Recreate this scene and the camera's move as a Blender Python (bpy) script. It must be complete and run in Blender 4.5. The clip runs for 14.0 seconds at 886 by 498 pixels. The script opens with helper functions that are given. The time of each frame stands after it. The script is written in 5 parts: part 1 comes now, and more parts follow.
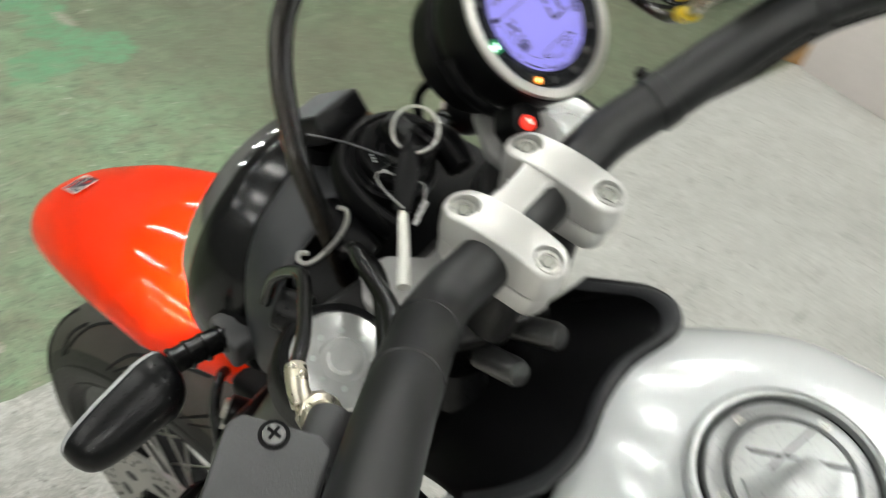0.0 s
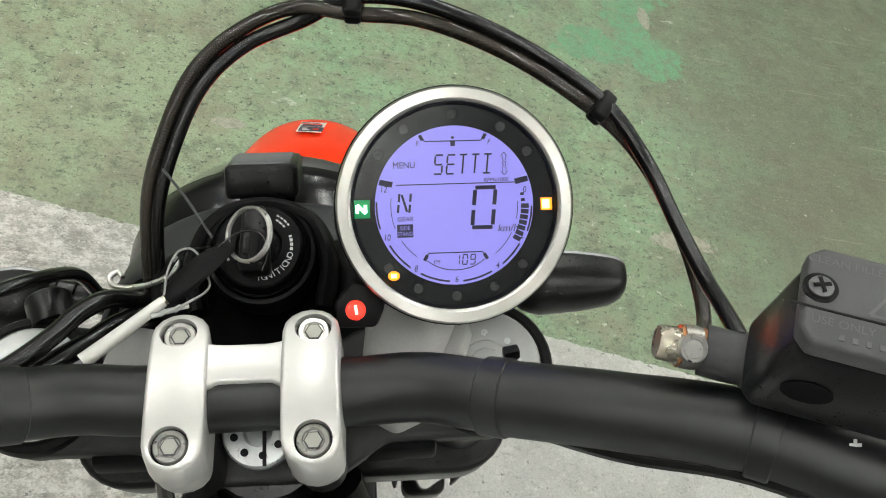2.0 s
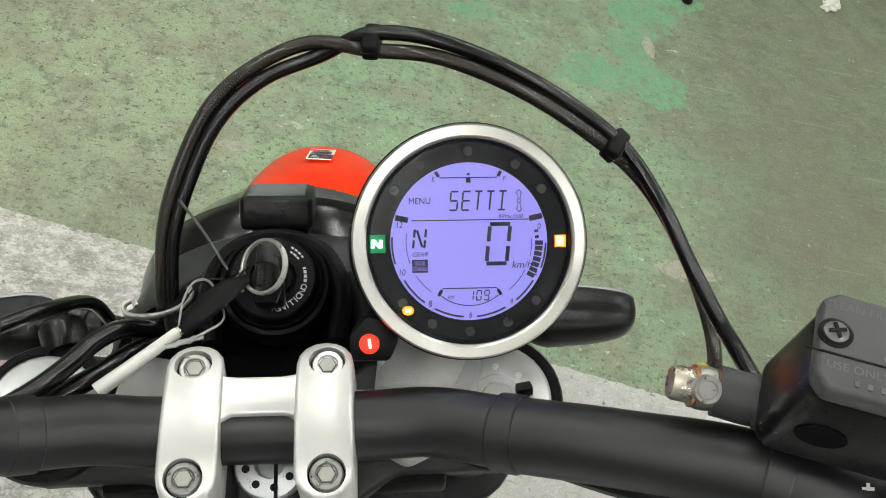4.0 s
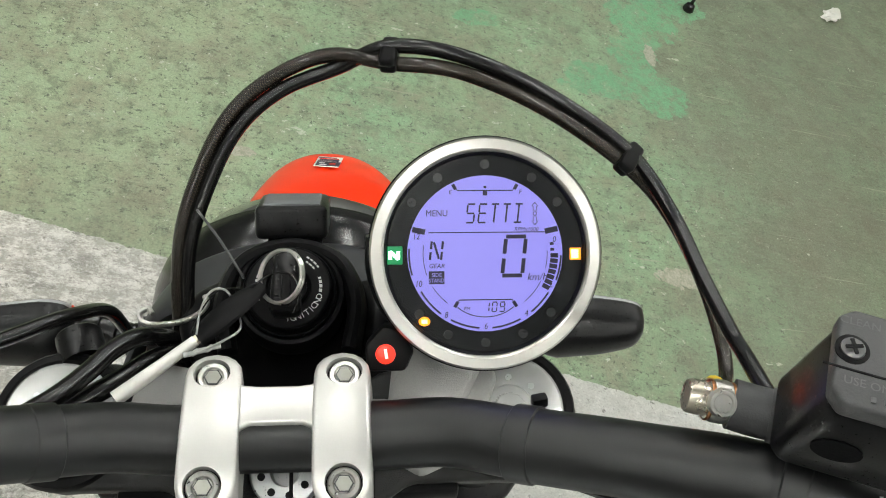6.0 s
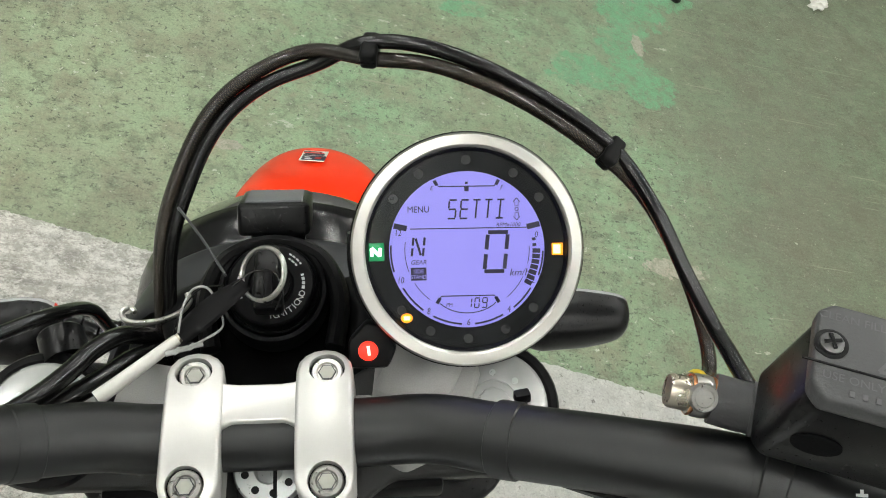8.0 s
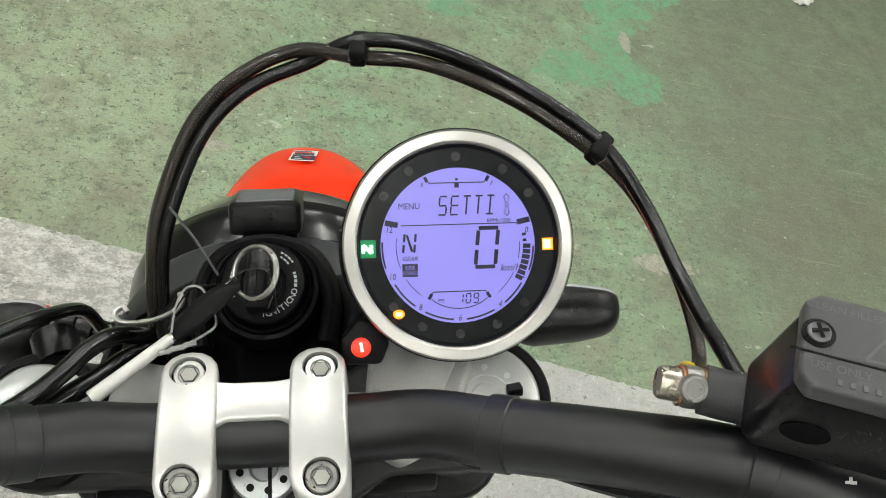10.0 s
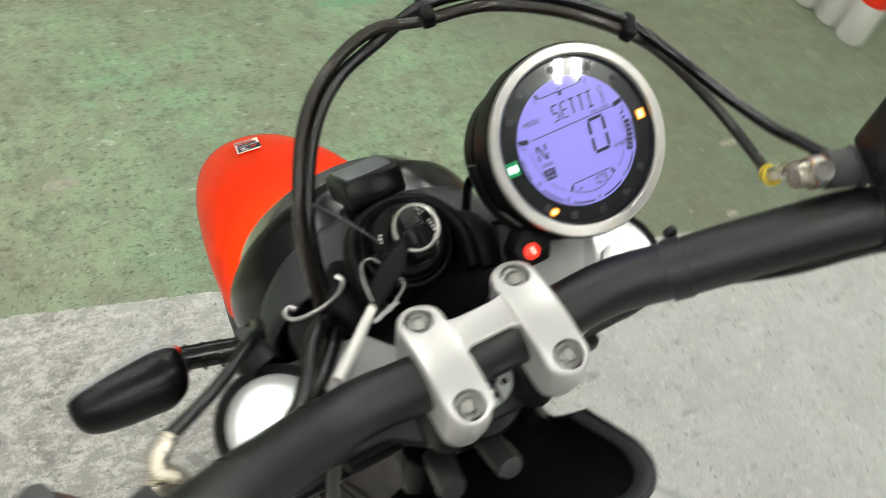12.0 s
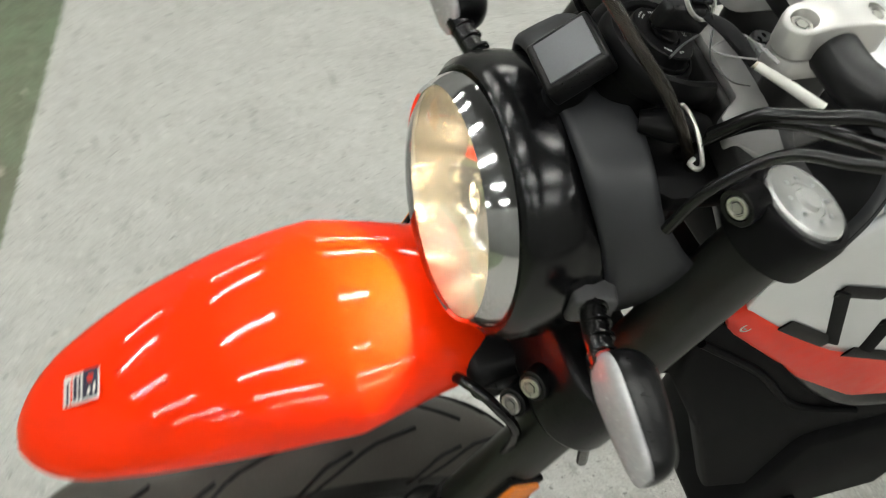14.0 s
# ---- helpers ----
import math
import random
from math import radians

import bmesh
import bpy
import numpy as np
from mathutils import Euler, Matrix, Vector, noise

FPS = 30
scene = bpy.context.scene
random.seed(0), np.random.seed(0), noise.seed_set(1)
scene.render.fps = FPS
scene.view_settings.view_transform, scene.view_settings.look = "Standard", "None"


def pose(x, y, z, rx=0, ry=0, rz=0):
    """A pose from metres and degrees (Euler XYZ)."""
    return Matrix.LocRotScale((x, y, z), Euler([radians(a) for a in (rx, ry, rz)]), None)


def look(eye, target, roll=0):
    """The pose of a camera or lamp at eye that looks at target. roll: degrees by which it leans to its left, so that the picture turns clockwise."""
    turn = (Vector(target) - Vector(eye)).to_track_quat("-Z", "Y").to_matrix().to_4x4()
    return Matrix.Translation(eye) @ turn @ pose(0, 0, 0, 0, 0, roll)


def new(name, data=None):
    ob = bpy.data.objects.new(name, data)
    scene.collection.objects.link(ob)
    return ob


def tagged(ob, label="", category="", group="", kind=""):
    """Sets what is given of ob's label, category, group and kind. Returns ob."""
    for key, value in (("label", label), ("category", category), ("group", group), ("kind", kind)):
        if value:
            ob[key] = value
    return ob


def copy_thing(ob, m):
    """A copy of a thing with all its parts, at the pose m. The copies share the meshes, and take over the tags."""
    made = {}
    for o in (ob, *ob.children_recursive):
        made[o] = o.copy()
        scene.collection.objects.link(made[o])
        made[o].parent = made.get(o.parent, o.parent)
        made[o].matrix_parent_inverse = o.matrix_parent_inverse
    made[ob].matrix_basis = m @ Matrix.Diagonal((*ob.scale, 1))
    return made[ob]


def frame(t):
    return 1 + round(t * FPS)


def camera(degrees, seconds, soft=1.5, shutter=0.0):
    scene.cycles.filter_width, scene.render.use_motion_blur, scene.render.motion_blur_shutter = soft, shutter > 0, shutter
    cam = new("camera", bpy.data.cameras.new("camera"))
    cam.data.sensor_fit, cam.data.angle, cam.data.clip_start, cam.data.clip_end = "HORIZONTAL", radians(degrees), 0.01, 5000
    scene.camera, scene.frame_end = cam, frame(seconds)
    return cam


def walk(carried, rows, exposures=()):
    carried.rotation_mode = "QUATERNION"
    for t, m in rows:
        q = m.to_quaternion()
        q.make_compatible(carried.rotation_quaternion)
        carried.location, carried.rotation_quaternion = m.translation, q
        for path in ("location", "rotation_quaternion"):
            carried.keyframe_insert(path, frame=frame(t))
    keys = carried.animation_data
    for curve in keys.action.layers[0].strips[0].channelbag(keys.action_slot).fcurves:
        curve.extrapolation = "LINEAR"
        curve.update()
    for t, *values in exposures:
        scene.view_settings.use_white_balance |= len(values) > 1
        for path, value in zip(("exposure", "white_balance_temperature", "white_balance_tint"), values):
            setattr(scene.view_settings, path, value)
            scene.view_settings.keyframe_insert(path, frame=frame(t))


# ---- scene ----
# ---------------------------------------------------------------- camera
cam = camera(47.19, 14.0, soft=1.0, shutter=0.4)
PATH = [
    (0, -0.4133, -0.1330, 1.3861, -67.043, -39.490, 18.884),
    (0.2, -0.3535, -0.1356, 1.3668, -57.917, -41.028, 21.038),
    (0.5, -0.2415, -0.1761, 1.3979, -43.572, -45.126, 23.116),
    (1, -0.1011, -0.1932, 1.4516, -32.017, -50.338, 27.239),
    (1.5, -0.0562, -0.1933, 1.4635, -27.317, -51.373, 27.532),
    (2, -0.0483, -0.1984, 1.4690, -26.744, -50.934, 28.124),
    (2.5, -0.0476, -0.1984, 1.4689, -25.945, -50.644, 27.960),
    (3, -0.0469, -0.1974, 1.4694, -25.594, -50.336, 27.852),
    (3.5, -0.0525, -0.1943, 1.4714, -25.659, -50.090, 28.000),
    (4, -0.0557, -0.1951, 1.4732, -25.739, -49.858, 28.175),
    (6.5, -0.0677, -0.1946, 1.4761, -25.859, -49.512, 28.780),
    (7, -0.0684, -0.1933, 1.4762, -26.292, -49.718, 29.006),
    (7.5, -0.0661, -0.1933, 1.4780, -26.723, -49.723, 29.105),
    (8, -0.0622, -0.1926, 1.4779, -26.884, -49.739, 29.035),
    (10.5, -0.0637, -0.1983, 1.4804, -28.059, -49.430, 28.491),
    (11, -0.0704, -0.2089, 1.4813, -28.756, -49.409, 26.970),
    (11.5, -0.1193, -0.2169, 1.4816, -32.937, -49.057, 24.744),
    (12, -0.2588, -0.1905, 1.4870, -46.393, -48.171, 21.361),
    (12.5, -0.4271, -0.1158, 1.5147, -60.973, -48.487, 16.847),
    (13, -0.4500, 0.0644, 1.4659, -78.164, -47.176, 15.742),
    (13.2, -0.4859, 0.1506, 1.4456, -84.868, -45.065, 15.351),
    (13.5, -0.5219, 0.2743, 1.3956, -96.212, -42.405, 15.539),
    (13.8, -0.4977, 0.3751, 1.3718, -107.881, -42.812, 11.237),
    (14, -0.4408, 0.4161, 1.3321, -114.232, -40.749, 7.360),
]
walk(cam, [(t, look((x, y, z), (x - math.sin(radians(yaw)) * math.cos(radians(pitch)),
                               y + math.cos(radians(yaw)) * math.cos(radians(pitch)),
                               z + math.sin(radians(pitch))), roll)) for t, x, y, z, yaw, pitch, roll in PATH])

# ---------------------------------------------------------------- light
scene.view_settings.exposure = 0.0
world = bpy.data.worlds.new("world")
world.use_nodes = True
world.node_tree.nodes["Background"].inputs[0].default_value = (0.62, 0.66, 0.64, 1)
world.node_tree.nodes["Background"].inputs[1].default_value = 0.10
scene.world = world

# ---------------------------------------------------------------- materials


def nodes_of(name):
    m = bpy.data.materials.new(name)
    m.use_nodes = True
    nt = m.node_tree
    return m, nt, nt.nodes["Principled BSDF"]


def ramp(nt, src, stops):
    r = nt.nodes.new("ShaderNodeValToRGB")
    while len(r.color_ramp.elements) < len(stops):
        r.color_ramp.elements.new(0.5)
    for e, (p, c) in zip(r.color_ramp.elements, stops):
        e.position, e.color = p, (*c, 1) if len(c) == 3 else c
    nt.links.new(src, r.inputs[0])
    return r.outputs[0]


def noise_tex(nt, scale, detail=6, rough=0.6, coord="Object", stretch=None):
    tc = nt.nodes.new("ShaderNodeTexCoord")
    n = nt.nodes.new("ShaderNodeTexNoise")
    n.inputs["Scale"].default_value, n.inputs["Detail"].default_value, n.inputs["Roughness"].default_value = scale, detail, rough
    src = tc.outputs[coord]
    if stretch:
        mp = nt.nodes.new("ShaderNodeMapping")
        mp.inputs["Scale"].default_value = stretch
        nt.links.new(src, mp.inputs[0])
        src = mp.outputs[0]
    nt.links.new(src, n.inputs["Vector"])
    return n.outputs[0]


def mix(nt, fac, a, b, mode="MIX"):
    m = nt.nodes.new("ShaderNodeMix")
    m.data_type, m.blend_type = "RGBA", mode
    for sock, v in ((m.inputs[0], fac), (m.inputs[6], a), (m.inputs[7], b)):
        if isinstance(v, (int, float)):
            sock.default_value = v
        elif isinstance(v, tuple):
            sock.default_value = (*v, 1)
        else:
            nt.links.new(v, sock)
    return m.outputs[2]


def surface(name, base, rough=0.5, metal=0.0, grain=300, var=0.12, bump=0.0, coat=0.0, stain=14, spec=0.5, stretch=None, rv=0.14):
    """A plain material with colour and gloss varied at two scales."""
    m, nt, b = nodes_of(name)
    dark, light = tuple(c * (1 - var) for c in base), tuple(min(1, c * (1 + var)) for c in base)
    big = noise_tex(nt, stain, 4)
    fine = noise_tex(nt, grain, 3, stretch=stretch)
    col = mix(nt, 0.5, ramp(nt, big, [(0.3, dark), (0.7, light)]), ramp(nt, fine, [(0.3, dark), (0.7, light)]))
    nt.links.new(col, b.inputs["Base Color"])
    r = ramp(nt, fine, [(0.25, (rough * (1 - rv),) * 3), (0.75, (min(1, rough * (1 + rv)),) * 3)])
    nt.links.new(r, b.inputs["Roughness"])
    b.inputs["Metallic"].default_value = metal
    b.inputs["Specular IOR Level"].default_value = spec
    b.inputs["Coat Weight"].default_value = coat
    b.inputs["Coat Roughness"].default_value = 0.04
    if bump:
        bn = nt.nodes.new("ShaderNodeBump")
        bn.inputs["Strength"].default_value, bn.inputs["Distance"].default_value = bump, 0.0006
        nt.links.new(fine, bn.inputs["Height"])
        nt.links.new(bn.outputs[0], b.inputs["Normal"])
    return m


def glow(name, colour, strength, body=0.5):
    m, nt, b = nodes_of(name)
    b.inputs["Base Color"].default_value = (*[c * body for c in colour], 1)
    b.inputs["Emission Color"].default_value = (*colour, 1)
    b.inputs["Emission Strength"].default_value = strength
    b.inputs["Roughness"].default_value = 0.3
    return m


def glass(name, tint=(1, 1, 1), clear=0.9):
    m, nt, b = nodes_of(name)
    out = nt.nodes["Material Output"]
    tr = nt.nodes.new("ShaderNodeBsdfTransparent")
    tr.inputs[0].default_value = (*tint, 1)
    gl = nt.nodes.new("ShaderNodeBsdfGlossy")
    gl.inputs["Roughness"].default_value = 0.02
    fr = nt.nodes.new("ShaderNodeFresnel")
    fr.inputs[0].default_value = 1.5
    mx = nt.nodes.new("ShaderNodeMixShader")
    nt.links.new(fr.outputs[0], mx.inputs[0])
    nt.links.new(tr.outputs[0], mx.inputs[1])
    nt.links.new(gl.outputs[0], mx.inputs[2])
    nt.links.new(mx.outputs[0], out.inputs["Surface"])
    return m


def floor_material():
    m, nt, b = nodes_of("painted_concrete")
    N, K = nt.nodes, nt.links
    geo = N.new("ShaderNodeNewGeometry")
    sep = N.new("ShaderNodeSeparateXYZ")
    K.new(geo.outputs["Position"], sep.inputs[0])

    def math_node(op, a, c=None):
        n = N.new("ShaderNodeMath")
        n.operation = op
        for i, v in enumerate((a, c)):
            if v is None:
                continue
            if isinstance(v, (int, float)):
                n.inputs[i].default_value = v
            else:
                K.new(v, n.inputs[i])
        return n.outputs[0]

    def noise_at(scale, detail=6, rough=0.6, stretch=(1, 1, 1), off=(0, 0, 0)):
        mp = N.new("ShaderNodeMapping")
        mp.inputs["Scale"].default_value, mp.inputs["Location"].default_value = stretch, off
        K.new(geo.outputs["Position"], mp.inputs[0])
        n = N.new("ShaderNodeTexNoise")
        n.inputs["Scale"].default_value, n.inputs["Detail"].default_value, n.inputs["Roughness"].default_value = scale, detail, rough
        K.new(mp.outputs[0], n.inputs["Vector"])
        return n.outputs[0]

    def blob(x, y, rx, ry, wob=0.5, scale=16):
        """1 inside a ragged patch round (x, y), 0 outside."""
        dx = math_node("DIVIDE", math_node("SUBTRACT", sep.outputs[0], x), rx)
        dy = math_node("DIVIDE", math_node("SUBTRACT", sep.outputs[1], y), ry)
        d = math_node("SQRT", math_node("ADD", math_node("MULTIPLY", dx, dx), math_node("MULTIPLY", dy, dy)))
        w = math_node("MULTIPLY", math_node("SUBTRACT", noise_at(scale, 8, 0.72), 0.5), wob * 4)
        return ramp(nt, math_node("ADD", d, w), [(0.94, (1, 1, 1)), (0.98, (0, 0, 0))])

    def spots(scale, lo, hi, amount, detail=4, rough=0.7, stretch=(1, 1, 1), off=(0, 0, 0)):
        return ramp(nt, noise_at(scale, detail, rough, stretch, off), [(lo, (0, 0, 0)), (hi, (amount,) * 3)])

    # concrete
    big, mid, fine = noise_at(2.2, 5), noise_at(14, 6), noise_at(160, 3)
    con = mix(nt, 0.45, ramp(nt, big, [(0.3, (0.38, 0.38, 0.355)), (0.7, (0.57, 0.57, 0.54))]),
              ramp(nt, mid, [(0.3, (0.40, 0.40, 0.37)), (0.7, (0.59, 0.59, 0.56))]))
    scruff = ramp(nt, math_node("ADD", sep.outputs[0], math_node("MULTIPLY", math_node("SUBTRACT", noise_at(2.5, 5, 0.7, off=(5, 2, 0)), 0.5), 1.2)), [(0.0, (1, 1, 1)), (0.45, (0, 0, 0))])
    rough_con = mix(nt, spots(24, 0.47, 0.55, 0.9, 9, 0.85, (1, 1.5, 1), (3, 7, 0)), (0.36, 0.345, 0.31), (0.70, 0.69, 0.65))
    rough_con = mix(nt, spots(16, 0.53, 0.58, 0.85, 9, 0.85, (1, 1.5, 1), (8, 4, 0)), rough_con, (0.20, 0.19, 0.165))
    con = mix(nt, mix(nt, 0.9, (0, 0, 0), scruff), con, rough_con)
    con = mix(nt, spots(48, 0.52, 0.66, 0.55, 7, 0.8, off=(6, 1, 0)), con, (0.72, 0.71, 0.67))
    con = mix(nt, spots(26, 0.54, 0.68, 0.6, 7, 0.8, off=(1, 8, 0)), con, (0.27, 0.26, 0.235))
    con = mix(nt, spots(110, 0.58, 0.64, 0.5), con, (0.27, 0.265, 0.24))
    con = mix(nt, spots(7, 0.60, 0.64, 0.6, 8, 0.75, (1, 3.2, 1), (2, 6, 0)), con, (0.24, 0.235, 0.21))
    con = mix(nt, spots(60, 0.62, 0.66, 0.8, 4, 0.7, (1, 1, 1), (3.1, 1.7, 0)), con, (0.15, 0.145, 0.13))
    # green paint, worn
    g1 = ramp(nt, noise_at(1.6, 6, 0.6, (1, 1, 1), (4, 2, 0)), [(0.35, (0.225, 0.300, 0.180)), (0.65, (0.215, 0.370, 0.210))])
    pale = ramp(nt, math_node("ADD", sep.outputs[0], math_node("MULTIPLY", math_node("SUBTRACT", noise_at(4, 7, 0.7, off=(2, 2, 0)), 0.5), 0.9)), [(0.0, (0.75,) * 3), (0.30, (0, 0, 0))])
    g1 = mix(nt, pale, g1, (0.310, 0.365, 0.230))
    grn = mix(nt, spots(7, 0.46, 0.60, 0.75, 9, 0.8), g1, (0.225, 0.215, 0.150))
    grn = mix(nt, spots(13, 0.52, 0.62, 0.6, 8, 0.8, (1, 1.6, 1), (8, 1, 0)), grn, mix(nt, pale, (0.20, 0.24, 0.15), (0.36, 0.38, 0.26)))
    grn = mix(nt, spots(17, 0.51, 0.58, 0.7, 9, 0.85, off=(2, 5, 0)), grn, (0.125, 0.150, 0.095))
    grn = mix(nt, spots(22, 0.54, 0.60, 0.6, 9, 0.85, off=(7, 3, 0)), grn, (0.285, 0.340, 0.235))
    grn = mix(nt, spots(34, 0.575, 0.60, 0.8, 7, 0.8, (1, 2.6, 1), (9, 0, 0)), grn, (0.075, 0.092, 0.060))
    grn = mix(nt, spots(80, 0.585, 0.615, 0.9, 5, 0.75, off=(4, 4, 0)), grn, (0.065, 0.078, 0.052))
    grn = mix(nt, spots(52, 0.635, 0.65, 0.9, 5, 0.72, off=(0, 7, 0)), grn, (0.50, 0.52, 0.42))
    dark = ramp(nt, math_node("ADD", math_node("MULTIPLY", math_node("SUBTRACT", sep.outputs[0], 0.90), 1.1),
                              math_node("SUBTRACT", noise_at(3, 7, 0.7), 0.5)), [(0.0, (0, 0, 0)), (0.45, (0.8,) * 3)])
    worn = mix(nt, spots(12, 0.44, 0.58, 1.0, 9, 0.82, off=(5, 5, 0)), (0.134, 0.166, 0.104), (0.104, 0.107, 0.071))
    worn = mix(nt, spots(24, 0.52, 0.60, 0.6, 8, 0.85, (1, 1.8, 1), (6, 2, 0)), worn, (0.225, 0.235, 0.170))
    worn = mix(nt, spots(36, 0.57, 0.60, 0.75, 7, 0.8, (1, 2.6, 1), (3, 3, 0)), worn, (0.065, 0.068, 0.048))
    worn = mix(nt, spots(60, 0.66, 0.675, 0.9, 5, 0.72, off=(8, 2, 0)), worn, (0.52, 0.52, 0.44))
    grn = mix(nt, dark, grn, worn)
    grn = mix(nt, spots(1.7, 0.47, 0.62, 0.45, 7, 0.7, off=(3, 9, 0)), grn, (0.150, 0.142, 0.100))
    grn = mix(nt, spots(9, 0.665, 0.675, 0.8, 5, 0.7, (1, 2.2, 1), (2, 3, 0)), grn, (0.46, 0.47, 0.38))
    for turn in (0.5, -0.9, 1.7):
        mp = N.new("ShaderNodeMapping")
        mp.inputs["Rotation"].default_value, mp.inputs["Scale"].default_value = (0, 0, turn), (3.0, 90.0, 1)
        K.new(geo.outputs["Position"], mp.inputs[0])
        sc = N.new("ShaderNodeTexNoise")
        sc.inputs["Scale"].default_value, sc.inputs["Detail"].default_value = 1.0, 3
        K.new(mp.outputs[0], sc.inputs["Vector"])
        grn = mix(nt, ramp(nt, sc.outputs[0], [(0.70, (0, 0, 0)), (0.73, (0.6,) * 3)]), grn, (0.30, 0.31, 0.23))
    grn = mix(nt, spots(130, 0.52, 0.64, 0.3, 3, 0.7, off=(1, 4, 0)), grn, mix(nt, 1.0, grn, (0.62, 0.62, 0.62), "MULTIPLY"))
    grn = mix(nt, spots(150, 0.60, 0.68, 0.3, 3, 0.7, off=(7, 7, 0)), grn, (0.34, 0.38, 0.27))
    fresh = mix(nt, spots(60, 0.48, 0.62, 0.8, 6, 0.8, off=(1, 1, 0)), (0.140, 0.325, 0.175), (0.130, 0.225, 0.130))
    for x, y, rx, ry in ((0.91, 1.50, 0.10, 0.055), (1.06, 1.49, 0.075, 0.075), (1.01, 1.61, 0.07, 0.08), (1.06, 1.76, 0.10, 0.09), (1.17, 1.86, 0.08, 0.08), (0.60, 1.63, 0.06, 0.03)):
        grn = mix(nt, mix(nt, spots(26, 0.49, 0.56, 0.9, 9, 0.85, off=(4, 6, 0)), blob(x, y, rx, ry, 0.55), (0, 0, 0)), grn, fresh)
    bare = mix(nt, spots(60, 0.45, 0.6, 1.0, 5, 0.75, off=(2, 9, 0)), (0.36, 0.34, 0.27), (0.24, 0.25, 0.18))
    for x, y, rx, ry in ((0.082, 1.099, 0.035, 0.014), (0.303, 0.878, 0.014, 0.012), (1.06, 1.63, 0.016, 0.04), (1.012, 0.955, 0.07, 0.025),
                         (1.014, 0.70, 0.03, 0.012), (1.404, 0.60, 0.02, 0.008), (1.56, 0.784, 0.035, 0.01), (0.62, 0.93, 0.02, 0.006)):
        grn = mix(nt, blob(x, y, rx, ry, 0.45, 45), grn, bare)
    grit = ramp(nt, noise_at(240, 4, 0.75, off=(3, 3, 0)), [(0.30, (0.72,) * 3), (0.50, (1.0,) * 3), (0.70, (1.22,) * 3)])
    grn = mix(nt, 1.0, grn, grit, "MULTIPLY")
    con = mix(nt, 0.7, con, mix(nt, 1.0, con, grit, "MULTIPLY"))
    # the paint's edge
    line = math_node("ADD", math_node("SUBTRACT", sep.outputs[1], 0.8270), math_node("MULTIPLY", sep.outputs[0], 0.1905))
    line = math_node("ADD", line, math_node("MULTIPLY", math_node("SUBTRACT", noise_at(40, 5, 0.7), 0.5), 0.02))
    k = math_node("GREATER_THAN", line, 0.0)
    col = mix(nt, k, con, grn)
    K.new(col, b.inputs["Base Color"])
    K.new(mix(nt, k, ramp(nt, mid, [(0.3, (0.55,) * 3), (0.7, (0.75,) * 3)]), ramp(nt, mid, [(0.3, (0.38,) * 3), (0.7, (0.62,) * 3)])), b.inputs["Roughness"])
    bn = N.new("ShaderNodeBump")
    bn.inputs["Strength"].default_value, bn.inputs["Distance"].default_value = 0.5, 0.002
    K.new(math_node("ADD", mid, math_node("MULTIPLY", fine, 0.4)), bn.inputs["Height"])
    K.new(bn.outputs[0], b.inputs["Normal"])
    return m


M_FLOOR = floor_material()
M_WALL = surface("painted_wall", (0.20, 0.20, 0.19), 0.7, grain=40, stain=1.5, bump=0.2)
M_CEIL = surface("ceiling_paint", (0.10, 0.10, 0.10), 0.8, grain=30, stain=1)
M_TUBE = glow("fluorescent_tube", (0.975, 0.99, 0.945), 75)
M_BLACK = surface("satin_black_metal", (0.004, 0.004, 0.0044), 0.30, 0.0, grain=700, var=0.2, bump=0.06, spec=0.25)
M_BAR = surface("anodised_black_bar", (0.0040, 0.0042, 0.0047), 0.43, 0.0, grain=1600, var=0.15, bump=0.08, spec=0.50, rv=0.05)
M_LAMPBODY = surface("lamp_rim_lacquer", (0.004, 0.004, 0.0045), 0.20, 0.0, grain=200, var=0.2, spec=0.42, rv=0.02)
M_PLASTIC = surface("matte_black_plastic", (0.004, 0.004, 0.0044), 0.42, 0.0, grain=1500, var=0.2, bump=0.15, spec=0.11, rv=0.05)
M_SHELL = surface("matte_lamp_shell", (0.026, 0.027, 0.030), 0.46, 0.0, grain=1500, var=0.2, bump=0.05, spec=0.42, rv=0.05)
M_FORK = surface("anodised_fork_tube", (0.010, 0.0105, 0.0090), 0.38, 0.0, grain=400, var=0.15, spec=0.38, rv=0.05)
M_BOLT = surface("bolt_socket_steel", (0.36, 0.36, 0.32), 0.55, 0.5, grain=400, var=0.1)
M_GREYPL = surface("worn_grey_plastic", (0.044, 0.044, 0.046), 0.5, 0.0, grain=900, var=0.12, bump=0.2, spec=0.4)
M_RUBBER = surface("black_rubber", (0.004, 0.004, 0.004), 0.22, 0.0, grain=500, var=0.2, spec=0.45, rv=0.02)
M_TYRE = surface("tyre_rubber", (0.058, 0.053, 0.046), 0.6, 0.0, grain=400, var=0.2, bump=0.25, spec=0.35)
# Darker than the dusty tread, partly shade under light from above, put into colour.
M_WALLRUBBER = surface("tyre_wall_rubber", (0.016, 0.0155, 0.0145), 0.55, 0.0, grain=300, var=0.2, bump=0.1, spec=0.3)
M_SILVER = surface("silver_lacquer", (0.66, 0.65, 0.625), 0.34, 0.50, grain=1800, var=0.04, bump=0.02)
M_CAST = surface("cast_aluminium", (0.40, 0.395, 0.385), 0.50, 0.35, grain=1400, var=0.16, bump=0.45)
M_CASTDARK = surface("dark_cast_yoke", (0.008, 0.0078, 0.0076), 0.5, 0.1, grain=1400, var=0.2, bump=0.45)
